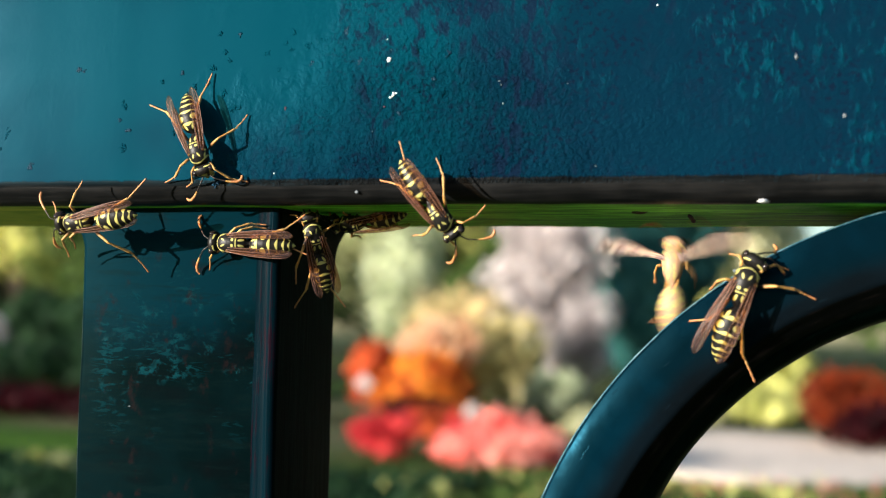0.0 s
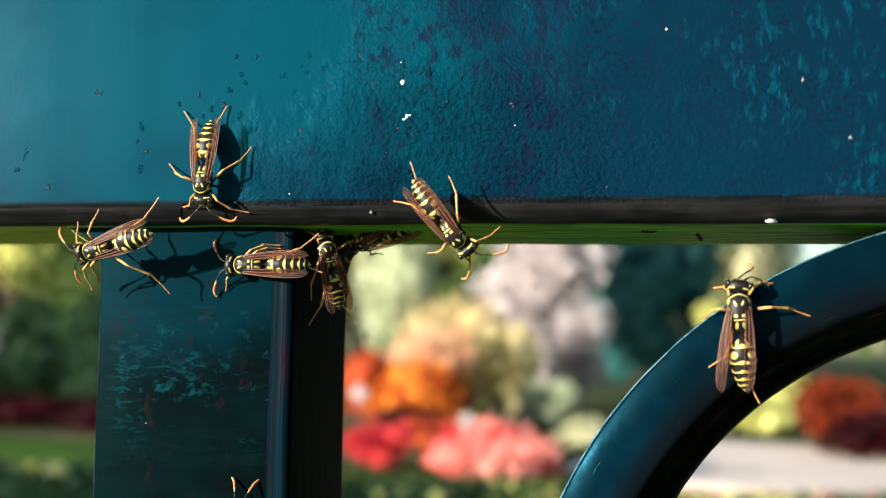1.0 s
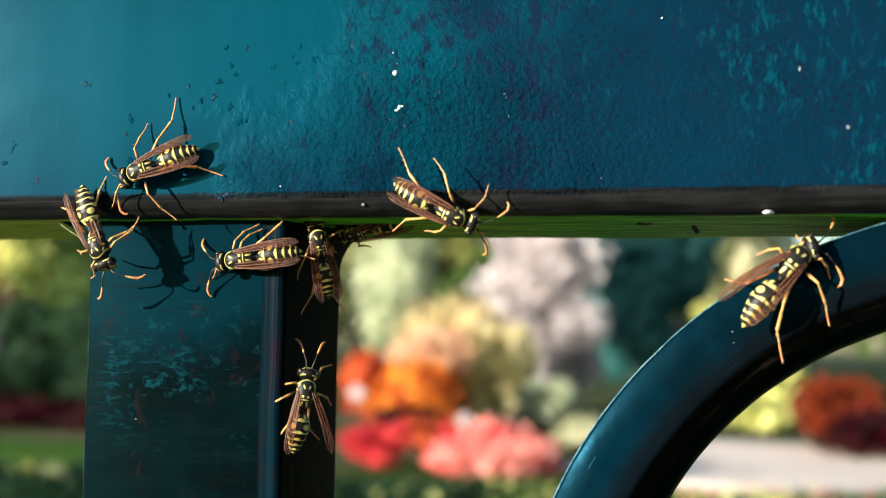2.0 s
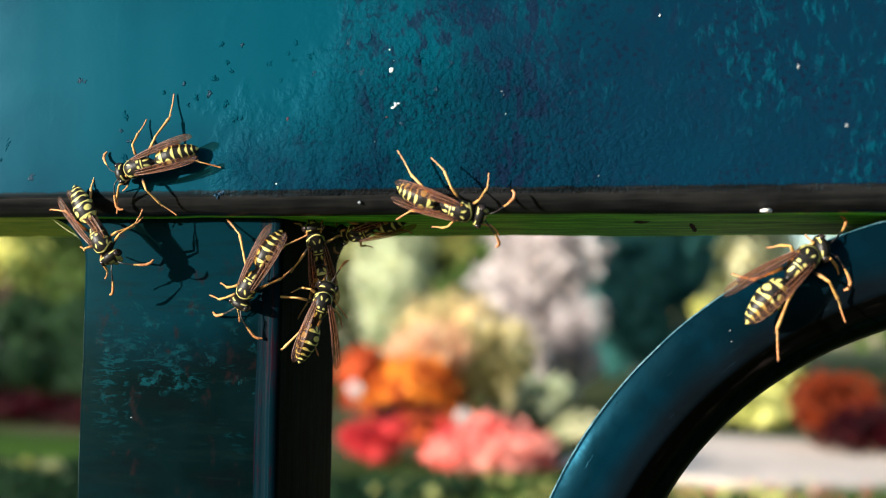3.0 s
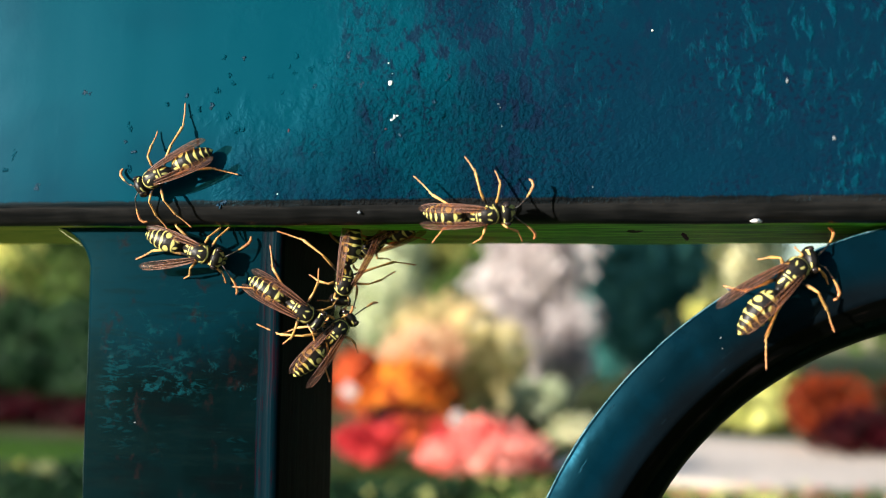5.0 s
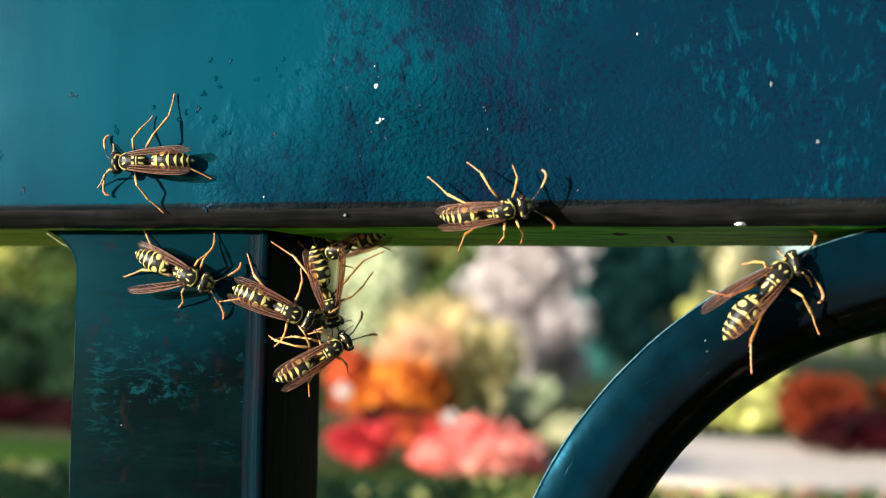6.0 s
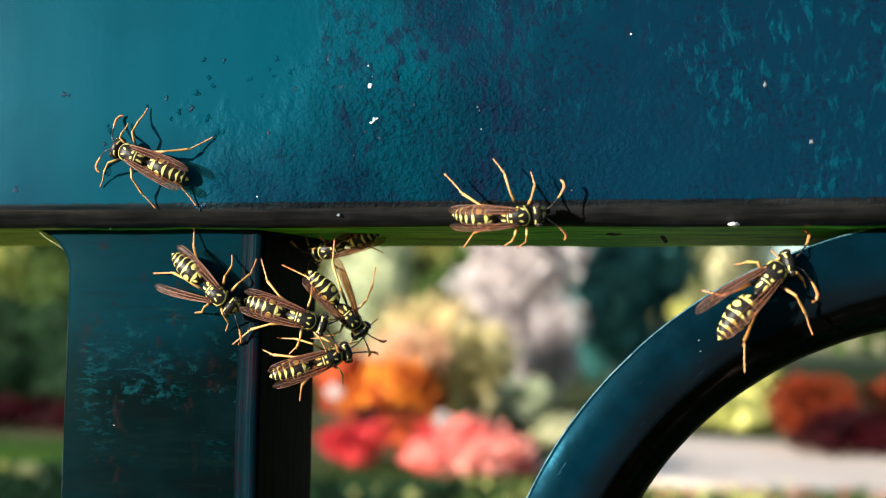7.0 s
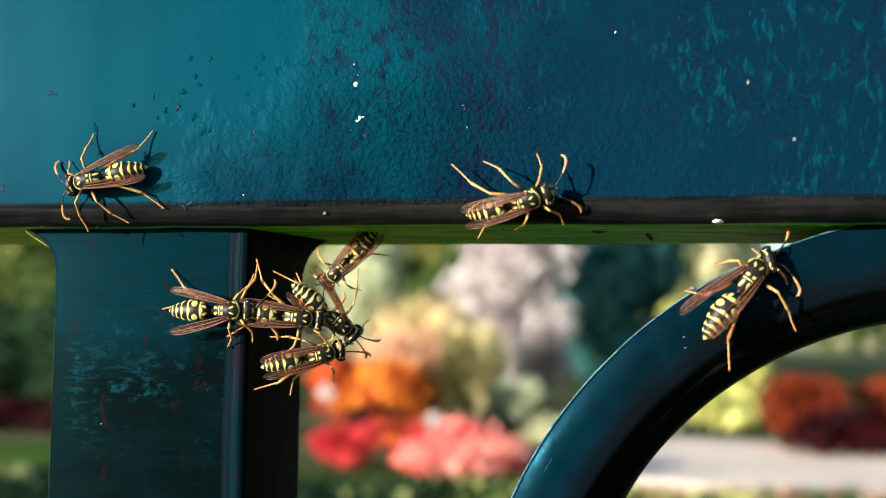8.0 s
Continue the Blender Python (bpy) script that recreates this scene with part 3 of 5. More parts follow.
plant("azalea_bush", "small bush of red blossom", "bush", -1.93, 6.3, 0.36, 0.26, ROSE, 2, 900, 0.026)
plant("azalea_bush", "small bush of red blossom", "bush", -1.50, 6.35, 0.24, 0.26, ROSE, 22, 700, 0.026)
plant("maple_shrub", "rounded shrub with orange autumn leaves", "shrub", -2.42, 9.1, 0.98, 0.58, ORANGE, 3, 2600, 0.045, 0.0, 12)
plant("maple_shrub", "garden shrub with scarlet autumn leaves", "shrub", -2.85, 9.3, 0.66, 0.62, SCARLET, 33, 1600, 0.045, 0.0, 10)
plant("maple_shrub", "low shrub with dark red autumn leaves", "shrub", -2.30, 8.4, 0.75, 0.24, CRIMSON, 35, 1300, 0.035, 0.0, 10)
plant("amber_shrub", "round shrub with yellow and orange leaves", "shrub", -2.95, 12.2, 0.95, 1.22, AMBER, 4, 1800, 0.055)
plant("amber_shrub", "shrub with peach and orange leaves", "shrub", -2.95, 11.4, 0.8, 0.92, PEACH, 44, 1500, 0.05)
plant("amber_shrub", "shrub with olive and yellow leaves", "shrub", -2.40, 11.8, 0.75, 0.95, OLIVE, 45, 1500, 0.05)
plant("pale_tree", "small tree with pale greyish pink foliage", "tree", -2.32, 14.2, 1.75, 2.75, PALE, 5, 3600, 0.06, 0.2, 24, PALE_BARK)
plant("pale_tree", "leaning pale tree with greyish foliage", "tree", -1.80, 13.6, 0.8, 1.25, PALE, 6, 1300, 0.05, 0.1, 14, PALE_BARK)
plant("yew_tree", "tall dark green conifer tree", "tree", -1.35, 16.0, 1.75, 4.6, DEEP, 7, 9000, 0.12, 0.0, 12)
plant("lime_shrub", "rounded yellow-green sunlit shrub", "shrub", 0.14, 11.9, 1.0, 0.72, LIME, 8, 2400, 0.05)
plant("lime_shrub", "low yellow-green shrub beside the path", "shrub", 0.12, 10.2, 0.75, 0.30, LIME, 47, 1500, 0.045, 0.0, 10)
plant("lime_shrub", "low yellow-green shrub beside the path", "shrub", -0.45, 10.0, 0.6, 0.22, SOFT, 48, 1100, 0.04, 0.0, 10)
plant("lime_tree", "cream and yellow-green tree in the sun", "tree", -0.12, 19.0, 2.2, 3.2, SOFT, 9, 3000, 0.09, 0.4, 9)
plant("lime_shrub", "yellow-green shrub on bare stems", "shrub", -0.40, 13.0, 0.25, 1.18, LIME, 71, 420, 0.045, 0.88)
plant("lime_tree", "small cream and yellow-green tree", "tree", 0.07, 14.0, 0.56, 1.95, CREAM, 72, 900, 0.055, 0.95, 10)
plant("barberry_shrub", "rounded shrub with orange-red leaves", "shrub", 0.64, 8.6, 0.66, 0.54, RUST, 10, 2200, 0.035)
# added dark shrub: stands in for the shade low on the barberry
plant("barberry_shrub", "low dark crimson shrub for the barberry's shaded foot", "shrub", 0.80, 8.05, 0.66, 0.31, CRIMSON, 61, 1800, 0.03)
plant("barberry_shrub", "rounded shrub with orange-red leaves", "shrub", 1.40, 9.0, 0.8, 0.48, RUST, 11, 2400, 0.035)
plant("soft_tree", "light green sunlit leafy tree", "tree", -7.0, 22.0, 3.2, 4.2, SOFT, 12, 3600, 0.11, 0.8, 9)
plant("soft_tree", "small sage green sunlit tree", "tree", -4.75, 16.5, 1.3, 2.6, SAGE, 13, 2400, 0.08, 0.1, 14)
plant("lime_tree", "yellow-green tree in the sun", "tree", -5.6, 22.5, 2.0, 4.6, LIME, 46, 2600, 0.10, 1.7, 12)
plant("green_tree", "dark green leafy garden tree", "tree", -4.3, 20.0, 1.7, 2.2, GREEN, 14, 3200, 0.10, 0.6, 9)
plant("green_tree", "dark green leafy garden tree", "tree", 3.1, 20.0, 2.6, 5.0, GREEN, 15, 3600, 0.10, 0.5, 10)
plant("soft_tree", "light green sunlit leafy tree", "tree", -12.6, 19.0, 2.2, 4.4, LIME, 16, 2600, 0.10, 0.9, 9)
plant("green_tree", "dark green leafy garden tree", "tree", -10.2, 18.0, 2.4, 3.4, GREEN, 17, 3000, 0.10, 0.2, 9)
plant("pale_shrub", "pale whitish shrub on the lawn", "shrub", -9.35, 13.5, 0.6, 0.85, PALE, 18, 1300, 0.05)
plant("bronze_hedge", "low dark red hedge plant", "hedge", -5.2, 7.95, 1.2, 0.26, CRIMSON, 19, 2200, 0.035)
plant("bronze_hedge", "low dark red hedge plant", "hedge", -4.2, 7.85, 1.2, 0.26, CRIMSON, 20, 2200, 0.035)
plant("bronze_hedge", "low dark red hedge plant", "hedge", -6.2, 8.05, 1.2, 0.26, CRIMSON, 21, 2200, 0.035)
plant("laurel_shrub", "dense dark green laurel shrub", "shrub", -8.2, 14.6, 1.5, 1.15, LAUREL, 62, 3200, 0.08)
plant("laurel_shrub", "dense dark green laurel shrub", "shrub", -9.6, 15.2, 1.5, 1.25, LAUREL, 63, 3200, 0.08)
plant("laurel_shrub", "dense dark green laurel shrub", "shrub", -6.9, 15.4, 1.4, 1.1, LAUREL, 64, 3000, 0.08)
plant("soft_shrub", "cream and yellow-green low shrub", "shrub", -1.02, 8.2, 0.5, 0.2, CREAM, 24, 900, 0.035)
plant("soft_shrub", "small cream-leaved plant in the low bed", "shrub", -2.83, 4.6, 0.13, 0.14, SOFT, 73, 260, 0.02)
plant("soft_shrub", "small yellow-green plant in the low bed", "shrub", -3.02, 4.7, 0.12, 0.13, LIME, 74, 220, 0.02)
plant("laurel_shrub", "low dark green laurel shrub", "shrub", -5.4, 10.2, 1.4, 0.5, LAUREL, 66, 2600, 0.05)
plant("laurel_shrub", "low dark green laurel shrub", "shrub", -6.5, 10.6, 1.4, 0.55, LAUREL, 67, 2600, 0.05)
plant("laurel_shrub", "low dark green laurel shrub", "shrub", -7.6, 11.0, 1.4, 0.55, LAUREL, 68, 2600, 0.05)
plant("soft_shrub", "grey-green shrub behind the path", "shrub", -1.55, 9.8, 0.5, 0.42, SAGE, 23, 1200, 0.04)


def bedding(name, label, x0, x1, y0, y1, height, leaf, seed, count, size):
    """Low plants over a bed."""
    rng = np.random.default_rng(seed)
    lobes = [(x0 + (x1 - x0) * rng.random(), y0 + (y1 - y0) * rng.random(), height * 0.5, 0.22, 0.22, height * (0.3 + 0.4 * rng.random())) for _ in range(170)]
    mesh = leaf_cloud(rng, count, size, lobes)
    mesh.materials.append(leaf)
    return tagged(new(name, mesh), label, "bedding", kind="stuff")


bedding("bedding_plants", "low dark green bedding plants", -6.0, -1.0, 3.7, 4.95, 0.10, LAUREL, 31, 26000, 0.035)
bedding("bedding_plants", "low leaf-green bedding plants", -1.1, 3.5, 4.0, 5.4, 0.08, GREEN, 36, 12000, 0.035)
bedding("bedding_flowers", "yellow flowers in a low bed", -1.35, 3.0, 4.3, 5.3, 0.10, LIME, 32, 1300, 0.03)
bedding("bedding_flowers", "red flowers in a low bed", -0.2, 2.6, 4.9, 5.4, 0.10, CORAL, 34, 400, 0.03)


plant("white_flower", "small clump of white blossom", "flower", -2.12, 6.60, 0.09, 0.425, BLOSSOM, 51, 420, 0.018, 0.345)
plant("white_flower", "clump of white blossom above red bush", "flower", -1.24, 5.50, 0.075, 0.35, BLOSSOM, 52, 380, 0.018, 0.285)


def far_woods():
    rng = np.random.default_rng(41)
    lobes = []
    for i in range(60):
        a = -1.45 + 2.9 * i / 60 + 0.03 * rng.random()
        if -0.005 < a < 0.085:
            continue
        r, h = 34 + 10 * rng.random(), 5.0 + 5.0 * rng.random()
        for z, w in ((h * 0.3, 2.4), (h * 0.6, 2.0), (h * 0.85, 1.3)):
            lobes.append((r * sin(a), r * cos(a), z, w, w, h * 0.22))
    mesh = leaf_cloud(rng, 60000, 0.28, lobes)
    mesh.materials.append(GREEN)
    tagged(new("far_woods", mesh), "distant green trees round the garden", "woods", kind="stuff")


far_woods()


# ================= paper wasps =================
# A wasp stands at its origin on z = 0 and looks along y; its meshes are in millimetres here.
def chitin_material(name, deep, brown):
    """Dark and yellow cuticle: the pattern is stored with the mesh."""
    n = Nodes(name)
    mark = n.add("Attribute", attribute_name="mark").outputs["Fac"]
    at = n.coords("Object", (1000, 1000, 1000))
    edge = n.math("ADD", mark, n.math("MULTIPLY", n.math("SUBTRACT", n.noise(at, 4.0, 2.0), 0.5), 0.07))
    yellow = n.mix(n.noise(at, 1.6, 3.0), (0.45, 0.385, 0.085), (0.54, 0.50, 0.19))
    black = n.mix(n.noise(at, 2.5, 3.0), deep, brown)
    n.set(Base_Color=n.mix(n.steps(edge, -0.035, 0.035), black, yellow), Roughness=0.42, Specular_IOR_Level=0.2)
    n.set(Normal=n.bump(n.noise(at, 16.0, 3.0), 0.5, 0.00003))
    return n.material


def limb_material():
    """Legs and feelers: dark where they leave the body, then yellow, then orange at the feet."""
    n = Nodes("wasp_limb")
    mark = n.add("Attribute", attribute_name="mark").outputs["Fac"]
    at = n.coords("Object", (1000, 1000, 1000))
    grain = n.noise(at, 3.0, 3.0)
    value = n.math("ADD", mark, n.math("MULTIPLY", n.math("SUBTRACT", grain, 0.5), 0.08))
    tone = n.mix(n.steps(value, 0.10, 0.17), (0.010, 0.008, 0.006), (0.50, 0.265, 0.070))
    tone = n.mix(n.steps(value, 0.40, 0.62), tone, (0.52, 0.300, 0.105))
    tone = n.mix(n.steps(value, 0.66, 0.86), tone, (0.48, 0.195, 0.068))
    tone = n.mix(n.steps(value, 0.955, 0.985), tone, (0.05, 0.024, 0.022))
    dapple = n.steps(n.noise(at, 2.6, 4.0, 0.7), 0.54, 0.66)
    tone = n.mix(n.math("MULTIPLY", dapple, 0.7), tone, (0.13, 0.050, 0.030))
    n.set(Base_Color=tone, Normal=n.bump(n.noise(at, 7.0, 3.0, 0.7), 0.5, 0.00008), Roughness=0.5, Subsurface_Weight=0.08, Subsurface_Scale=0.0004, Subsurface_Radius=(1.0, 0.5, 0.2))
    return n.material


def wing_material(name, brown, tan, low=0.87, high=0.95):
    """Smoky membrane: a thin sheen, brown and mauve along the pleats, half clear between the veins."""
    n = Nodes(name)
    at = n.coords("Object", (1000, 1000, 1000))
    long = n.noise(n.coords("Object", (3600, 300, 1000)), 1.0, 3.0, 0.6)
    tone = n.mix(n.steps(long, 0.4, 0.62), brown, tan)
    tone = n.mix(n.steps(n.noise(at, 0.7, 3.0), 0.42, 0.62, 0.0, 0.8), tone, (0.40, 0.27, 0.30))
    n.set(Base_Color=tone, Roughness=0.34, Specular_IOR_Level=0.6, Normal=n.bump(n.noise(at, 3.0, 3.0), 0.4, 0.0001))
    clear = n.add("BsdfTransparent", {"Color": (0.84, 0.72, 0.61)})
    soft = n.add("BsdfTranslucent", {"Color": tone})
    one = n.add("MixShader", {"Fac": 0.4})
    n.tree.links.new(n.shader.outputs[0], one.inputs[1])
    n.tree.links.new(soft.outputs[0], one.inputs[2])
    two = n.add("MixShader", {"Fac": n.steps(long, 0.34, 0.62, low, high)})
    n.tree.links.new(one.outputs[0], two.inputs[1])
    n.tree.links.new(clear.outputs[0], two.inputs[2])
    n.tree.links.new(two.outputs[0], n.out.inputs["Surface"])
    return n.material


def vein_material():
    n = Nodes("wing_vein")
    at = n.coords("Object", (1000, 1000, 1000))
    n.set(Base_Color=n.mix(n.noise(at, 1.5, 3.0), (0.06, 0.026, 0.020), (0.26, 0.12, 0.07)), Roughness=0.45)
    return n.material


def eye_material():
    n = Nodes("wasp_eye")
    at = n.coords("Object", (1000, 1000, 1000))
    n.set(Base_Color=n.mix(n.noise(at, 1.2, 2.0), (0.008, 0.006, 0.006), (0.03, 0.02, 0.016)), Roughness=0.18)
    return n.material


CHITIN, LIMB, EYE = chitin_material("wasp_cuticle", (0.004, 0.004, 0.004), (0.014, 0.012, 0.010)), limb_material(), eye_material()
WING, VEIN = wing_material("wasp_wing", (0.29, 0.170, 0.125), (0.45, 0.275, 0.185)), vein_material()
# brighter copies for the flyer, with its glare painted into them
GLARE_CHITIN = chitin_material("glare_cuticle", (0.30, 0.15, 0.08), (0.50, 0.31, 0.19))
GLARE_WING = wing_material("glare_wing", (0.80, 0.62, 0.46), (0.95, 0.84, 0.70), 0.15, 0.5)


def marked(mesh, values):
    layer = mesh.attributes.new("mark", "FLOAT", "POINT")
    layer.data.foreach_set("value", values)
    return mesh


def body_mesh(name, profile, rule, around=40, along=60, plates=()):
    """A body turned round y: profile rows of y, half width, half height, middle height. rule gives the pattern;
    plates are the hind edges of overlapping rings."""
    p = np.array(profile)
    u = np.linspace(0, 1, along)
    knots = np.linspace(0, 1, len(p))
    rows = np.stack([np.interp(u, knots, p[:, k]) for k in range(4)], axis=1)
    for _ in range(2):
        rows[1:-1] = (rows[:-2] + 2 * rows[1:-1] + rows[2:]) / 4
    rings, marks = [], []
    for y, w, h, z in rows:
        ring = []
        for front, rear in zip(plates, plates[1:]):
            if rear < y <= front:
                swell = 0.975 + 0.05 * (front - y) / (front - rear)
                w, h = w * swell, h * swell
        for k in range(around):
            a = 2 * pi * k / around
            ring.append((w * sin(a) * MM, y * MM, (z + h * cos(a)) * MM))
            marks.append(rule(w * sin(a), y, a if a <= pi else a - 2 * pi))
        rings.append(ring)
    return marked(finish(loft(rings), name, CHITIN), marks)


def blob(x, y, cx, cy, rx, ry, turn=0.0):
    """Signed: positive inside an ellipse."""
    c, s = cos(turn), sin(turn)
    dx, dy = x - cx, y - cy
    return (1 - math.hypot((dx * c + dy * s) / rx, (dy * c - dx * s) / ry)) * min(rx, ry)


def abdomen_rule(x, y, a):
    ax = abs(a)
    best = -1.0
    for rear, depth in ((-5.15, 0.72), (-7.5, 0.66), (-8.85, 0.62), (-9.95, 0.55), (-10.85, 0.44)):
        wave = depth * 0.92 * (0.70 + 0.30 * cos(4.6 * a)) * (1.3 if ax > 0.95 else 1.0)
        best = max(best, min(y - rear - 0.04, rear + wave - y))
    side = ax * 1.6
    best = max(best, blob(side, y, 1.25, -6.12, 0.66, 0.56), blob(side, y, 0.85, -4.3, 0.30, 0.52, 0.4))
    if y < -11.25:
        best = max(best, 0.3 - abs(a) * 0.4)
    if ax > 2.3:
        best = min(best, -0.02 + 0.1 * cos(y * 5))
    return best


def thorax_rule(x, y, a):
    ax = abs(x)
    if abs(a) > 2.1:
        return -0.5
    best = 0.09 - abs(y - (2.22 - 0.34 * ax * ax)) if ax < 1.75 else -0.5
    best = max(best, blob(ax, y, 0.50, 0.98, 0.14, 0.44, -0.42))
    best = max(best, blob(ax, y, 1.34, 1.25, 0.09, 0.55, 0.35))
    best = max(best, min(0.25 - abs(ax - 0.50), 0.20 - abs(y + 0.72)))
    best = max(best, min(0.085 - abs(y + 1.28), 0.85 - ax))
    best = max(best, blob(ax, y, 0.50, -2.08, 0.21, 0.50, 0.22))
    best = max(best, blob(ax, y, 1.45, 0.30, 0.24, 0.22), blob(ax, y, 1.32, -0.95, 0.20, 0.18))
    return best


def head_rule(x, y, a):
    best = 0.07 - abs(y - 2.72) if 0.35 < abs(x) < 1.35 and abs(a) < 1.3 else -0.5
    if y > 3.3:
        best = max(best, blob(abs(a) * 1.0, y, 2.0, 3.9, 1.0, 0.7), 0.14 - abs(abs(a) - 0.95) * 0.6, min(0.2 - abs(y - 3.95), 0.35 - abs(a)))
    return best


ABDOMEN_MESH = body_mesh("abdomen", [(-3.2, 0.28, 0.28, 2.95), (-3.6, 0.6, 0.55, 3.0), (-4.0, 1.12, 1.0, 3.05), (-4.8, 1.38, 1.25, 3.05), (-5.3, 1.52, 1.38, 3.0), (-6.2, 1.68, 1.5, 2.95), (-7.3, 1.68, 1.48, 2.85),
                                     (-7.6, 1.6, 1.42, 2.82), (-8.4, 1.5, 1.32, 2.72), (-9.2, 1.28, 1.14, 2.6), (-10.0, 1.10, 0.98, 2.48), (-10.7, 0.84, 0.76, 2.35), (-11.3, 0.52, 0.48, 2.22), (-11.75, 0.03, 0.03, 2.1)], abdomen_rule, 48, 130, (-3.9, -5.15, -7.5, -8.85, -9.95, -10.85, -11.6))
THORAX_MESH = body_mesh("thorax", [(2.55, 0.35, 0.4, 2.9), (2.4, 0.95, 0.9, 2.95), (2.0, 1.4, 1.25, 3.05), (1.3, 1.68, 1.5, 3.15), (0.4, 1.74, 1.6, 3.2), (-0.5, 1.66, 1.55, 3.2), (-1.2, 1.5, 1.42, 3.15), (-1.9, 1.25, 1.2, 3.05),
                                   (-2.5, 0.9, 0.9, 2.95), (-2.95, 0.5, 0.5, 2.9), (-3.35, 0.26, 0.26, 2.92)], thorax_rule, 56, 100)
HEAD_MESH = body_mesh("head", [(2.35, 0.3, 0.3, 2.9), (2.5, 1.0, 0.8, 2.95), (2.75, 1.5, 1.15, 2.95), (3.2, 1.66, 1.35, 2.85), (3.65, 1.5, 1.3, 2.75), (4.0, 1.05, 1.0, 2.6), (4.2, 0.6, 0.6, 2.45), (4.25, 0.1, 0.1, 2.4)], head_rule, 36, 36)


def ball_mesh(name, centre, radii, material, turn=0.0):
    bm = bmesh.new()
    bmesh.ops.create_uvsphere(bm, u_segments=20, v_segments=12, radius=1.0)
    bm.transform(Matrix.Translation(Vector(centre) * MM) @ pose(0, 0, 0, 0, 0, turn) @ Matrix.Diagonal((*(r * MM for r in radii), 1)))
    return finish(bm, name, material)


EYES = [ball_mesh("eye", (s * 1.28, 3.25, 3.0), (0.46, 0.62, 1.0), EYE, s * -18) for s in (-1, 1)]
JAWS = [ball_mesh("mandible", (s * 0.42, 4.25, 1.75), (0.34, 0.42, 0.55), CHITIN, s * 25) for s in (-1, 1)]


def rod_mesh(name, points, radii, lengths, sides=8):
    """A limb along smoothed points; lengths gives the colour value at each point."""
    pts, rad, val = [Vector(points[0])], [radii[0]], [lengths[0]]
    for i in range(len(points) - 1):
        for k in range(1, 6):
            f = k / 5
            pts.append(Vector(points[i]).lerp(Vector(points[i + 1]), f))
            rad.append(radii[i] * (1 - f) + radii[i + 1] * f)
            val.append(lengths[i] * (1 - f) + lengths[i + 1] * f)
    soft = [p.copy() for p in pts]
    for i in range(1, len(pts) - 1):
        soft[i] = (pts[i - 1] + 6 * pts[i] + pts[i + 1]) / 8
    bm = tube([p * MM for p in soft], [r * MM for r in rad], sides)
    return marked(finish(bm, name, LIMB), [v for v in val for _ in range(sides)])


def antenna_mesh(side, spread, lift, curl):
    """Dark first joint, then a thick orange whip that bends at its end."""
    a = radians(spread) * side
    base = Vector((side * 0.38, 4.05, 3.1))
    elbow = base + Vector((sin(a) * 1.2, cos(a) * 1.0, 0.4 + lift * 0.4))
    mid = elbow + Vector((sin(a * 1.3) * 1.5, cos(a * 1.3) * 1.5, lift - 0.6))
    points, way = [base, elbow, mid], a * 1.3
    for step, bend in ((0.95, 0.12), (0.9, 0.2), (0.6, 0.8), (0.45, 1.0)):
        way += curl * side * 0.6 * bend
        points.append(points[-1] + Vector((sin(way) * step, cos(way) * step, lift * 0.2 - 0.35)))
    return rod_mesh("antenna", points, [0.13, 0.09, 0.11, 0.18, 0.21, 0.2, 0.13], [0.0, 0.02, 0.05, 0.84, 0.88, 0.9, 0.93])


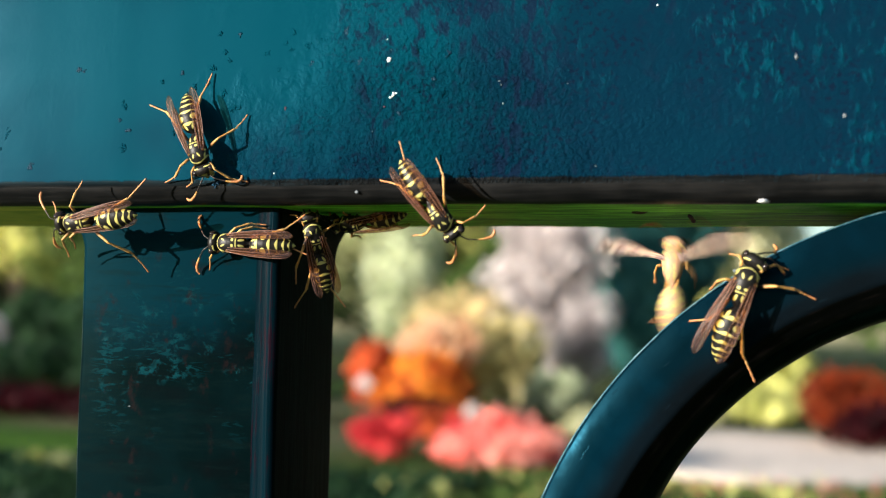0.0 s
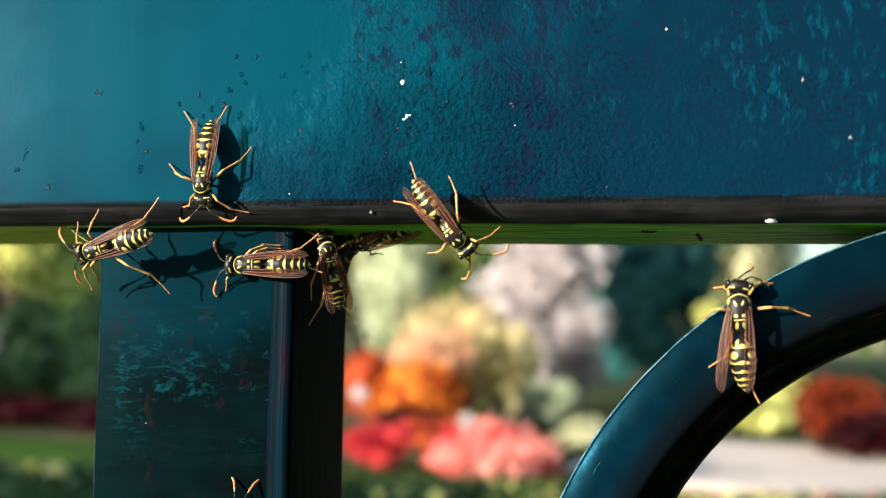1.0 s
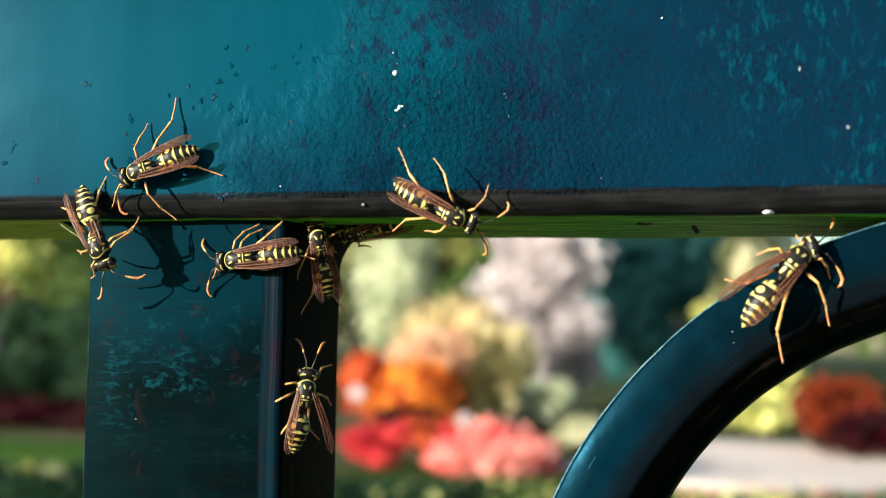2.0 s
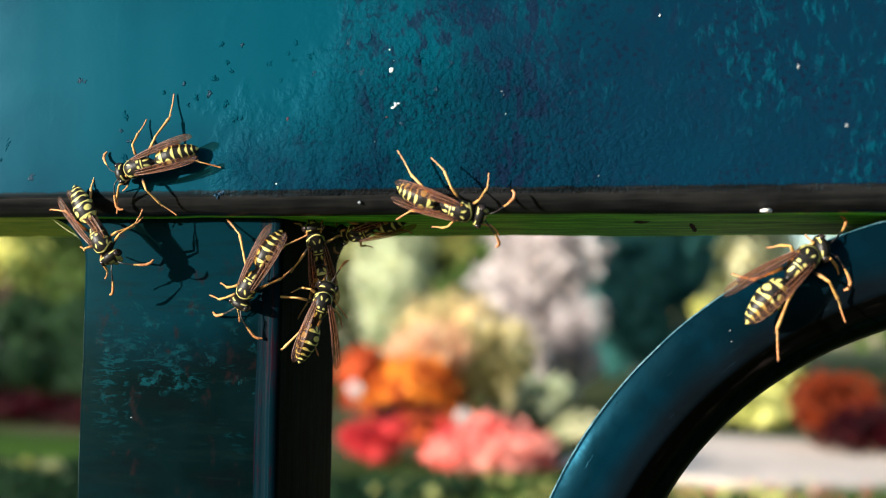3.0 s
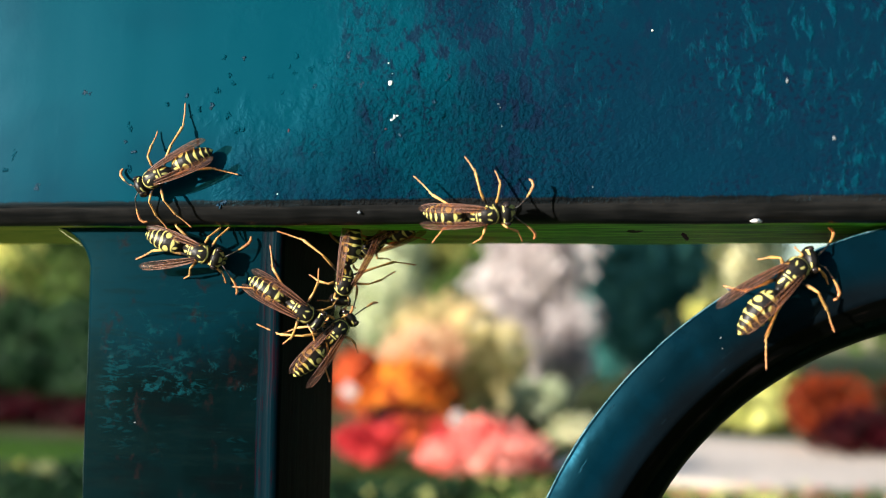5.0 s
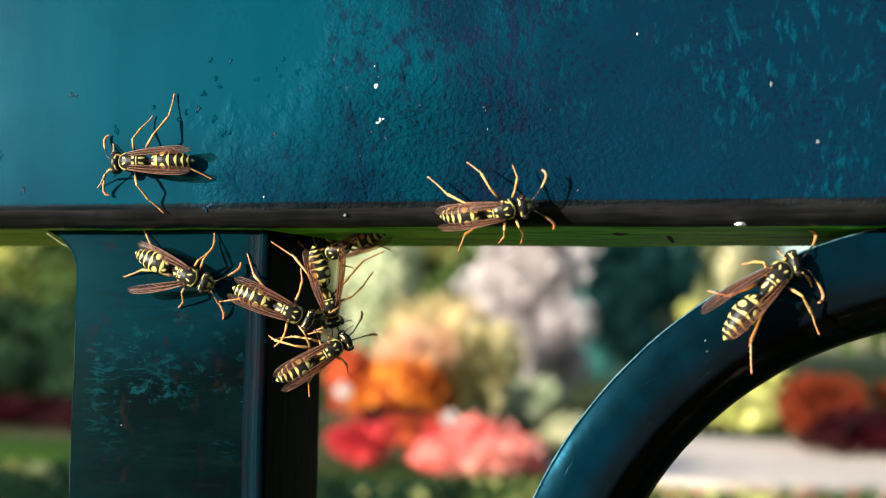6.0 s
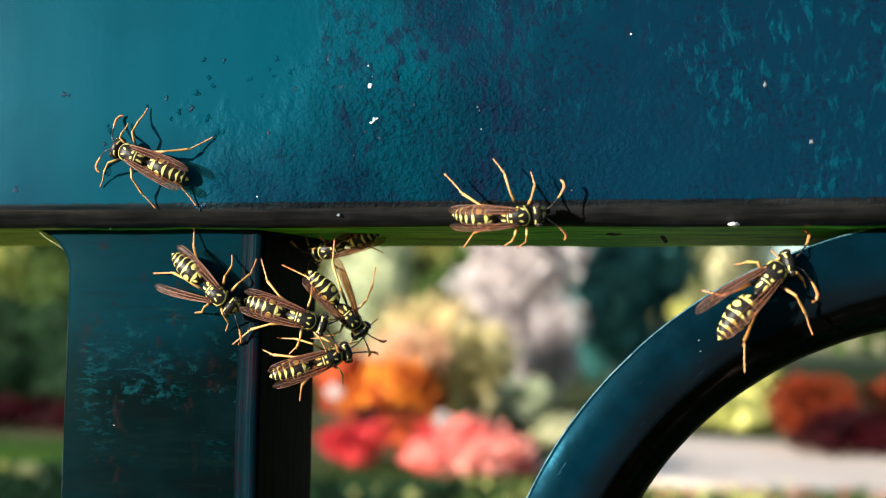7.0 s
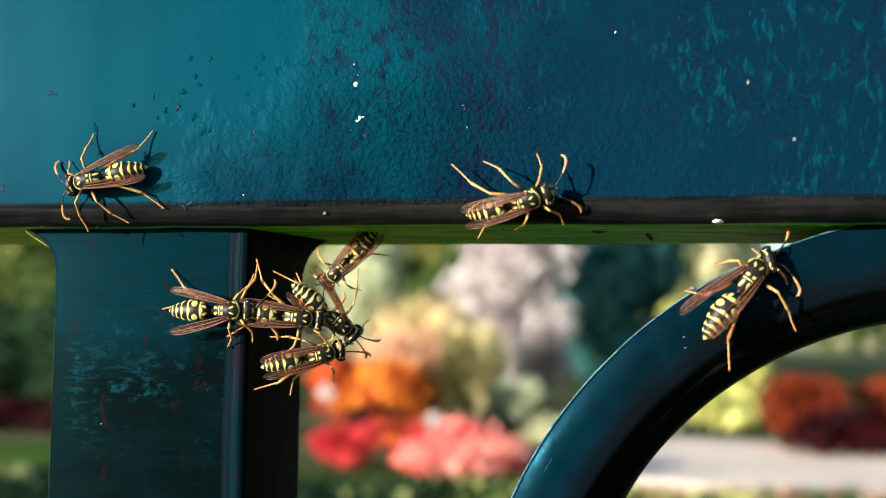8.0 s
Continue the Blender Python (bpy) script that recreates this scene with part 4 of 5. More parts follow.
def wing_mesh(name, side, length, width, drop):
    """A long folded wing, its front edge stiff and its web in pleats."""
    bm = bmesh.new()
    rows, n, m = [], 26, 9
    for i in range(n):
        u = i / (n - 1)
        w = width * (0.25 + 0.75 * sin(pi * min(1.0, u * 0.62 + 0.06)) ** 0.9) * (1 - 0.25 * u) * (1 if u < 0.86 else math.sqrt(max(0.02, 1 - ((u - 0.86) / 0.14) ** 2)))
        row = []
        for k in range(m):
            v = k / (m - 1)
            pleat = 0.06 * cos(v * 3 * pi) * (1 - 0.5 * u)
            row.append(bm.verts.new((side * (v - 0.35) * w * MM, -u * length * MM, (drop * u * u + pleat + 0.12 * sin(u * 5 + v * 3)) * MM)))
        rows.append(row)
    for a, b in zip(rows, rows[1:]):
        for k in range(m - 1):
            bm.faces.new((a[k], a[k + 1], b[k + 1], b[k]))
    skin = bmesh.ops.extrude_face_region(bm, geom=list(bm.faces))
    for v in skin["geom"]:
        if isinstance(v, bmesh.types.BMVert):
            v.co.z += 0.035 * MM
    veins = []
    for f0, f1, u0, u1, r in ((0.97, 0.93, 0.0, 0.95, 0.10), (0.90, 0.70, 0.0, 0.90, 0.06), (0.5, 0.48, 0.05, 0.93, 0.055), (0.12, 0.05, 0.0, 0.80, 0.055), (0.93, 0.50, 0.55, 0.66, 0.05), (0.50, 0.08, 0.42, 0.52, 0.045), (0.70, 0.30, 0.72, 0.84, 0.045)):
        points = []
        for k in range(9):
            u, f = u0 + (u1 - u0) * k / 8, f0 + (f1 - f0) * k / 8
            w = width * (0.25 + 0.75 * sin(pi * min(1.0, u * 0.62 + 0.06)) ** 0.9) * (1 - 0.25 * u) * (1 if u < 0.86 else math.sqrt(max(0.02, 1 - ((u - 0.86) / 0.14) ** 2)))
            points.append((side * (f - 0.35) * w * MM, -u * length * MM, (drop * u * u + 0.06 + 0.09 * cos(f * 3 * pi) * (1 - 0.5 * u) + 0.12 * sin(u * 5 + f * 3)) * MM))
        veins.append(tube(points, [0.7 * r * MM * (1 - 0.06 * k) for k in range(9)], 6))
    web = len(bm.faces)
    mesh = finish(join(bm, *veins), name, WING)
    mesh.materials.append(VEIN)
    for face in mesh.polygons[web:]:
        face.material_index = 1
    return mesh


WINGS = {(name, s): wing_mesh(name, s, length, width, drop) for s in (-1, 1) for name, length, width, drop in (("forewing", 11.6, 2.0, -1.7), ("hindwing", 9.0, 1.6, -1.5))}
HIPS = ((1.0, 1.5), (1.15, 0.1), (1.0, -1.3))
FEET = ((3.6, 4.6), (6.6, 0.2), (5.6, -9.2))
TUCKED = ((2.4, 4.4), (3.2, -2.2), (2.8, -8.6))


def leg_mesh(side, pair, foot, lift):
    """One leg from its hip, bent up at the knee, to a foot that lies on the ground."""
    hx, hy = HIPS[pair]
    end = Vector((side * foot[0] - side * hx, foot[1] - hy, -1.9 - foot[2] if len(foot) > 2 else -1.9))
    flat = Vector((end.x, end.y, 0))
    bend = Vector((-flat.y, flat.x, 0)).normalized() * side * (0.8, 0.6, -1.1)[pair]
    reach = flat.length
    knee = flat * 0.36 + bend + Vector((0, 0, lift - 1.0))
    ankle = flat * 0.66 + bend * 1.2 + Vector((0, 0, -0.55))
    thick = (0.195, 0.21, 0.23)[pair]
    start, knee_in = Vector((0, 0, 0)), knee * 0.5 + Vector((0, 0, 0.25))
    points, radii, values = [start, knee * 0.12 + Vector((0, 0, 0.06)), knee_in, knee * 0.94 + Vector((0, 0, 0.03)), knee], [thick * 1.15, thick * 0.8, thick * 1.25, thick * 0.95, thick * 0.85], [0.0, 0.02, 0.13, 0.2, 0.24]
    for f, r in ((0.08, 0.72), (0.5, 0.9), (0.85, 1.12), (0.97, 1.2), (1.0, 0.9)):
        points.append(knee.lerp(ankle, f))
        radii.append(thick * r)
        values.append(0.26 + 0.3 * f)
    tarsus = flat * 0.86 + Vector((0, 0, -1.55)) + bend * 0.5
    for k in range(1, 6):
        f = k / 5
        at = ankle.lerp(tarsus, f * 1.6) if f < 0.6 else tarsus.lerp(end, (f - 0.6) / 0.4)
        before = points[-1]
        for g, r in ((0.12, 0.50), (0.86, 0.68), (1.0, 0.5)):
            points.append(before.lerp(at, g))
            radii.append(thick * r)
            values.append(0.6 + 0.36 * (f - 0.2 + 0.2 * g))
    points.append(end + flat.normalized() * 0.22)
    radii.append(thick * 0.3)
    values.append(1.0)
    bm = tube([p * MM for p in points], [r * MM for r in radii], 8)
    spur = ankle + (ankle - knee).normalized() * 0.05
    tip = spur + (end - ankle).normalized() * 0.75 + bend.normalized() * 0.3
    bm = join(bm, tube([spur * MM, tip * MM], [thick * 0.4 * MM, thick * 0.1 * MM], 5))
    return marked(finish(bm, "leg", LIMB), [v for v in values for _ in range(8)] + [0.8] * 10)


def wasp(label, feet=FEET, others=None, splay=(12, 12), feelers=((35, 0.2, 0.9), (30, 0.1, 0.8)), lift=2.6, big=1.0, nod=-20.0, droop=6.0):
    """A paper wasp. feet: right side's fore, mid and hind foot; others: the left side's. Returns it with its six legs."""
    ob = thing("paper_wasp", label, "wasp", group="paper wasps on the railing")
    ob.scale = (big, big, big)
    part("thorax", THORAX_MESH, CHITIN, ob)
    tail = part("abdomen", ABDOMEN_MESH, CHITIN, ob, "black abdomen with scalloped yellow bands")
    tail.matrix_basis = pose(0, -0.0032, 0.003, droop) @ Matrix.Diagonal((1.10, 0.93, 1.04, 1.0)) @ pose(0, 0.0032, -0.003)
    head = part("head", HEAD_MESH, CHITIN, ob)
    head.matrix_basis = pose(0, 0.0024, 0.003, nod) @ Matrix.Scale(1.17, 4) @ pose(0, -0.0024, -0.003)
    for mesh in EYES:
        part("eye", mesh, EYE, head, "large dark glossy eye")
    for mesh in JAWS:
        part("mandible", mesh, CHITIN, head)
    for side, (spread, up, curl) in zip((-1, 1), feelers):
        part("antenna", antenna_mesh(side, spread, up, curl), LIMB, head, "black and orange antenna")
    for side, angle in zip((-1, 1), splay):
        for name, more, low in (("forewing", 0, 0.0), ("hindwing", 7, 0.25)):
            w = part(name, WINGS[name, side], WING, ob, "translucent brown wing")
            w.matrix_basis = pose(side * 0.98 * MM, (0.5 - 0.8 * low) * MM, (4.3 - low) * MM, -3, side * 18, side * (angle + more * (angle > 16)))
    legs = []
    for side, own in ((-1, others or feet), (1, feet)):
        for pair in range(3):
            leg = part("leg", leg_mesh(side, pair, own[pair], lift), LIMB, ob, "black, yellow and orange jointed leg")
            leg.location = (side * HIPS[pair][0] * MM, HIPS[pair][1] * MM, 1.9 * MM)
            legs.append(leg)
    return ob, legs


def fold(ob, name, side, turns):
    """Swing one wing of a wasp about its root: seconds and degrees of splay."""
    wing = [c for c in ob.children if c.data is WINGS[name, side]][0]
    place = wing.matrix_basis.translation.copy()
    walk(wing, [(t, pose(*place, -3, side * 18, side * a)) for t, a in turns])


def repainted(ob, cuticle, wing):
    """The same wasp in a paler coat: glare and motion smear put into the colour."""
    for child in ob.children:
        coat = wing if "wing" in child.name else cuticle
        if "leg" not in child.name:
            child.material_slots[0].link = "OBJECT"
            child.material_slots[0].material = coat


wasp_a, legs_a = wasp("black and yellow paper wasp crawling on the flat teal rail", feet=((1.6, 6.4), (8.5, -2.4), (11.1, -8.6)),
                      others=((6.5, 6.6), (9.4, -3.5), (3.8, -13.5)), splay=(6, 4), feelers=((40, 0.2, 1.5), (38, 0.1, 1.2)), big=0.85)
wasp_b, legs_b = wasp("paper wasp climbing from the rail's edge onto the post", feet=((4.1, 4.9), (6.2, 1.1), (1.6, -13.7)),
                      others=((8.3, -0.1), (7.2, -0.6), (2.6, -13.7)), splay=(0, 15), big=0.88, droop=-5.0)
wasp_c, legs_c = wasp("paper wasp with folded wings on the front of the post", feet=((7.8, 0.8), (6.5, 0.8), (3.2, -12.5)),
                      others=((4.3, 5.4), (4.4, -6.0), (8.2, -10.0)), splay=(4, 4), big=0.87, lift=2.0)
wasp_d, legs_d = wasp("paper wasp clinging to the dark side of the post", feet=((3.6, 4.6), (6.0, 0.2), (6.9, -13.4)),
                      others=((3.6, 4.6), (4.5, -8.2), (6.0, -12.8)), splay=(3, 5), feelers=((10, 0.0, 0.4), (8, 0.0, 0.4)), big=0.85)
wasp_e, legs_e = wasp("paper wasp hanging in the corner under the rail", feet=((3.6, 4.6), (6.0, 0.2), (1.6, 3.6)),
                      others=((3.6, 4.6), (6.0, 0.2), (5.0, -8.4)), splay=(4, 4), big=0.82)
wasp_f, legs_f = wasp("paper wasp walking along the rounded lower edge of the rail", feet=((6.4, 3.7), (5.0, -4.2), (5.5, -10.2)),
                      others=((5.8, 4.0), (4.7, -7.6), (1.6, -13.3)), splay=(3, 3), feelers=((30, 0.3, 1.4), (34, 0.1, 1.0)), big=0.86)
wasp_g, legs_g = wasp("paper wasp with half-open wings on the iron ring", feet=((3.9, 4.8), (9.3, -1.2), (5.6, -11.8)),
                      others=((3.1, 3.6), (4.8, -0.4), (5.6, -6.8)), splay=(10, -2), feelers=((10, 0.4, 1.2), (38, 0.1, 1.5)), big=1.0)
wasp_g_head = [c for c in wasp_g.children if c.name.startswith("head")][0]
wasp_h, legs_h = wasp("paper wasp that lands and climbs the side of the post", feet=((1.6, 6.6), (5.1, -2.2), (5.6, -7.1)),
                      others=((5.4, 0.4), (9.7, -2.7), (6.4, -12.5)), splay=(2, 30), feelers=((14, 0.1, 0.5), (10, 0.2, 0.4)), big=0.85)
wasp_flyer, _ = wasp("flying paper wasp paled by glare, wings spread beside the rail", feet=TUCKED, splay=(104, 112), big=0.95)
repainted(wasp_flyer, GLARE_CHITIN, GLARE_WING)


# ================= what moves =================
def swing(leg, turns):
    '''Turn a leg about its hip: seconds and degrees.'''
    place = leg.location.copy()
    walk(leg, [(t, pose(*place, 0, 0, a)) for t, a in turns])


def motions():
    walk(wasp_a, [
        (0.0, pose(-0.02767, -0.00037, 0.70393, -90.0, 18.5, -180.0)),
        (0.2, pose(-0.02744, -0.00037, 0.70365, -90.0, 15.1, -180.0)),
        (0.3, pose(-0.02930, -0.00037, 0.70333, -90.0, 1.1, -180.0)),
        (0.5, pose(-0.02957, -0.00037, 0.70384, -90.0, -1.3, 180.0)),
        (1.0, pose(-0.02946, -0.00037, 0.70274, -90.0, -1.4, 180.0)),
        (1.4, pose(-0.02895, -0.00037, 0.70185, -90.0, -0.7, 180.0)),
        (1.5, pose(-0.03608, -0.00037, 0.70310, -90.0, -61.8, 180.0)),
        (1.7, pose(-0.03796, -0.00037, 0.70314, -90.0, -67.7, 180.0)),
        (2.8, pose(-0.03760, -0.00037, 0.70364, -90.0, -73.1, 180.0)),
        (3.0, pose(-0.03755, -0.00037, 0.70333, -90.0, -72.0, 180.0)),
        (3.5, pose(-0.03749, -0.00037, 0.70370, -90.0, -75.6, 180.0)),
        (4.0, pose(-0.03692, -0.00037, 0.70374, -90.0, -73.4, 180.0)),
        (4.2, pose(-0.03531, -0.00037, 0.70312, -90.0, -67.0, 180.0)),
        (5.3, pose(-0.03525, -0.00037, 0.70341, -90.0, -63.0, 180.0)),
        (5.5, pose(-0.03648, -0.00037, 0.70356, -90.0, -68.7, 180.0)),
        (6.0, pose(-0.03691, -0.00037, 0.70617, -90.0, -88.6, 180.0)),
        (6.5, pose(-0.03689, -0.00037, 0.70631, 90.0, -81.9, 0.0)),
        (7.0, pose(-0.03592, -0.00037, 0.70714, 90.0, -66.5, 0.0)),
        (7.5, pose(-0.03732, -0.00037, 0.70447, -90.0, -81.6, 180.0)),
        (8.0, pose(-0.04087, -0.00037, 0.70314, -90.0, -77.1, 180.0)),
    ])
    walk(wasp_b, [
        (0.0, pose(-0.04661, -0.00067, 0.69484, -168.3, -62.8, -103.1)),
        (0.2, pose(-0.04650, -0.00065, 0.69472, -168.6, -64.2, -102.7)),
        (0.3, pose(-0.04694, -0.00065, 0.69495, -166.1, -64.6, -105.3)),
        (0.5, pose(-0.04666, -0.00059, 0.69508, -162.1, -65.4, -109.5)),
        (1.0, pose(-0.04647, -0.00039, 0.69349, -145.7, -65.4, -126.9)),
        (1.2, pose(-0.04607, -0.00038, 0.69313, -143.9, -66.5, -128.5)),
        (1.4, pose(-0.04498, -0.00040, 0.69247, -112.3, -37.5, -166.0)),
        (1.5, pose(-0.04257, 0.00040, 0.69251, -90.0, 34.3, 174.3)),
        (1.7, pose(-0.04460, 0.00040, 0.69202, -90.0, 18.1, 174.5)),
        (2.8, pose(-0.04374, 0.00040, 0.69298, -90.0, 31.8, 175.4)),
        (3.0, pose(-0.04326, 0.00040, 0.69262, -90.0, 32.3, 175.6)),
        (3.5, pose(-0.04038, 0.00040, 0.69382, -90.0, 57.4, 176.0)),
        (4.0, pose(-0.03954, 0.00060, 0.69424, -94.0, 66.5, 176.5)),
        (4.2, pose(-0.03549, 0.00260, 0.69347, -90.0, 77.6, 176.7)),
        (5.3, pose(-0.03034, 0.00571, 0.69231, -90.0, 70.9, 177.6)),
        (5.5, pose(-0.03018, 0.00571, 0.69192, -90.0, 73.6, 177.8)),
        (6.0, pose(-0.03008, 0.00571, 0.68941, -90.0, 68.6, 178.2)),
        (6.5, pose(-0.02793, 0.00571, 0.68801, -90.0, 53.0, 178.7)),
        (7.0, pose(-0.02419, 0.00572, 0.68665, -90.0, 51.2, 179.1)),
        (7.5, pose(-0.02161, 0.00573, 0.68441, -90.0, 59.8, 179.6)),
        (8.0, pose(-0.02004, 0.00573, 0.68391, 90.0, 89.5, 0.0)),
    ])
    walk(wasp_c, [
        (0.0, pose(-0.02464, 0.00570, 0.69104, 90.0, -88.4, 0.0)),
        (0.2, pose(-0.02474, 0.00570, 0.69094, 90.0, -88.4, 0.0)),
        (0.3, pose(-0.02461, 0.00570, 0.69053, 90.0, -89.7, 0.0)),
        (0.5, pose(-0.02444, 0.00570, 0.69072, -90.0, -89.5, 180.0)),
        (1.0, pose(-0.02452, 0.00570, 0.69069, -90.0, -89.0, 180.0)),
        (1.4, pose(-0.02422, 0.00570, 0.69000, -90.0, -89.1, 180.0)),
        (1.5, pose(-0.02441, 0.00570, 0.68996, -90.0, -83.6, 180.0)),
        (1.7, pose(-0.02458, 0.00570, 0.69055, -90.0, -82.4, 180.0)),
        (2.8, pose(-0.02286, 0.00570, 0.68888, -90.0, -54.6, 180.0)),
        (3.0, pose(-0.02210, 0.00570, 0.68623, -90.0, -27.7, 180.0)),
        (3.5, pose(-0.02050, 0.00570, 0.68592, -90.0, 5.2, -180.0)),
        (4.0, pose(-0.01721, 0.00768, 0.68553, -90.0, 49.5, -162.5)),
        (4.2, pose(-0.01582, 0.00782, 0.68429, -90.0, 55.0, -162.5)),
        (5.3, pose(-0.01524, 0.00790, 0.68349, -90.0, 64.2, -162.5)),
        (5.5, pose(-0.01428, 0.00810, 0.68299, -90.0, 68.6, -162.5)),
        (6.0, pose(-0.01526, 0.00807, 0.68409, -90.0, 67.6, -162.5)),
        (6.5, pose(-0.01434, 0.00825, 0.68355, -90.0, 67.7, -162.5)),
        (7.0, pose(-0.01212, 0.00832, 0.68309, -90.0, 73.3, -162.5)),
        (7.5, pose(-0.01130, 0.00845, 0.68336, 90.0, 73.1, 17.5)),
        (8.0, pose(-0.01070, 0.00857, 0.68298, -90.0, 84.6, -162.5)),
    ])
    walk(wasp_d, [
        (0.0, pose(-0.01528, 0.01163, 0.69317, 102.3, -17.1, 24.2)),
        (0.2, pose(-0.01533, 0.01163, 0.69315, 102.3, -17.1, 24.2)),
        (0.3, pose(-0.01534, 0.01166, 0.69339, 102.2, -15.2, 24.7)),
        (0.5, pose(-0.01522, 0.01165, 0.69383, 102.2, -14.8, 24.7)),
        (1.0, pose(-0.01524, 0.01164, 0.69345, 102.2, -15.2, 24.7)),
        (1.4, pose(-0.01510, 0.01164, 0.69298, 102.2, -15.1, 24.7)),
        (1.5, pose(-0.01541, 0.01167, 0.69368, 102.2, -15.8, 24.5)),
        (1.7, pose(-0.01568, 0.01169, 0.69414, 102.2, -15.5, 24.6)),
        (2.8, pose(-0.01490, 0.01205, 0.69457, 101.9, -10.2, 25.7)),
        (3.0, pose(-0.01533, 0.01215, 0.69323, 102.0, -12.7, 25.2)),
        (3.5, pose(-0.01573, 0.01187, 0.69436, 102.1, -14.6, 24.8)),
        (4.0, pose(-0.01394, 0.01215, 0.69120, -109.0, -51.4, -137.0)),
        (4.2, pose(-0.01233, 0.01215, 0.68985, -102.3, -17.1, -148.4)),
        (5.3, pose(-0.01068, 0.01215, 0.68826, -101.8, -3.2, -151.4)),
        (5.5, pose(-0.01072, 0.01215, 0.68724, -101.8, 4.5, -153.0)),
        (6.0, pose(-0.01093, 0.01215, 0.68590, -102.3, 17.0, -155.7)),
        (6.5, pose(-0.00868, 0.01215, 0.68537, -104.3, 34.4, -160.3)),
        (7.0, pose(-0.00666, 0.01248, 0.68406, -106.0, 42.4, -163.0)),
        (7.5, pose(-0.00637, 0.01207, 0.68330, -108.0, 48.9, -165.9)),
        (8.0, pose(-0.00597, 0.01220, 0.68282, -109.0, 51.3, -167.1)),
    ])
    walk(wasp_e, [
        (0.0, pose(-0.00994, 0.01579, 0.69677, -171.2, -44.6, -94.3)),
        (0.2, pose(-0.00999, 0.01580, 0.69665, -171.1, -44.9, -94.4)),
        (0.3, pose(-0.00954, 0.01580, 0.69656, -159.5, -41.8, -111.3)),
        (0.5, pose(-0.00939, 0.01581, 0.69709, -157.4, -41.3, -114.2)),
        (1.0, pose(-0.00949, 0.01584, 0.69687, -157.7, -42.3, -113.5)),
        (1.4, pose(-0.00938, 0.01585, 0.69627, -157.7, -43.0, -113.2)),
        (1.5, pose(-0.00990, 0.01586, 0.69680, -157.7, -43.2, -113.1)),
        (1.7, pose(-0.01013, 0.01587, 0.69725, -162.4, -45.3, -106.3)),
        (2.8, pose(-0.00902, 0.01592, 0.69694, -160.6, -46.6, -108.3)),
        (3.0, pose(-0.00905, 0.01593, 0.69686, -160.7, -46.9, -108.1)),
        (3.5, pose(-0.00814, 0.01595, 0.69617, -158.0, -46.8, -111.5)),
        (4.0, pose(-0.00761, 0.01597, 0.69676, -156.5, -47.1, -113.4)),
        (4.2, pose(-0.00627, 0.01598, 0.69582, -153.4, -46.1, -117.5)),
        (5.3, pose(-0.00711, 0.01602, 0.69623, -149.1, -45.9, -122.7)),
        (5.5, pose(-0.00828, 0.01606, 0.69586, -151.3, -49.0, -118.9)),
        (6.0, pose(-0.01022, 0.01619, 0.69552, -148.2, -52.2, -121.3)),
        (6.5, pose(-0.01018, 0.01625, 0.69497, -142.3, -54.1, -127.1)),
        (7.0, pose(-0.01025, 0.01608, 0.69527, -141.2, -58.7, -126.9)),
        (7.5, pose(-0.00973, 0.01647, 0.69337, -122.8, -55.7, -142.8)),
        (8.0, pose(-0.00703, 0.01633, 0.69117, -105.9, -42.5, -157.2)),
    ])
    walk(wasp_f, [
        (0.0, pose(0.00896, -0.00112, 0.69522, -116.8, 32.2, 164.9)),
        (0.2, pose(0.00887, -0.00111, 0.69518, -116.8, 32.1, 165.0)),
        (0.3, pose(0.00883, -0.00108, 0.69559, -117.9, 35.2, 163.0)),
        (0.5, pose(0.00900, -0.00108, 0.69585, -117.7, 34.8, 163.3)),
        (1.0, pose(0.00894, -0.00112, 0.69564, -117.4, 33.9, 163.9)),
        (1.4, pose(0.00970, -0.00108, 0.69491, -117.9, 35.4, 162.9)),
        (1.5, pose(0.00997, -0.00125, 0.69663, -130.0, 53.5, 146.0)),
        (1.7, pose(0.00955, -0.00122, 0.69712, -130.5, 54.0, 145.3)),
        (2.8, pose(0.01094, -0.00112, 0.69769, -142.8, 61.3, 130.9)),
        (3.0, pose(0.01112, -0.00115, 0.69762, -142.6, 61.3, 131.1)),
        (3.5, pose(0.01196, -0.00111, 0.69733, -146.8, 62.9, 126.3)),
        (4.0, pose(0.01286, -0.00109, 0.69792, -179.8, 67.6, 90.3)),
        (4.2, pose(0.01367, -0.00109, 0.69757, 179.1, 67.6, 89.0)),
        (5.3, pose(0.01584, -0.00108, 0.69859, 177.0, 67.5, 86.7)),
        (5.5, pose(0.01650, -0.00105, 0.69841, 179.8, 67.6, 89.8)),
        (6.0, pose(0.01969, -0.00110, 0.69944, 161.3, 66.2, 69.7)),
        (6.5, pose(0.02099, -0.00106, 0.69896, 165.2, 66.7, 74.0)),
        (7.0, pose(0.02257, -0.00106, 0.69860, 176.0, 67.5, 85.7)),
        (7.5, pose(0.02394, -0.00111, 0.69907, 168.4, 67.1, 77.4)),
        (8.0, pose(0.02606, -0.00106, 0.70043, 146.4, 62.7, 53.2)),
    ])
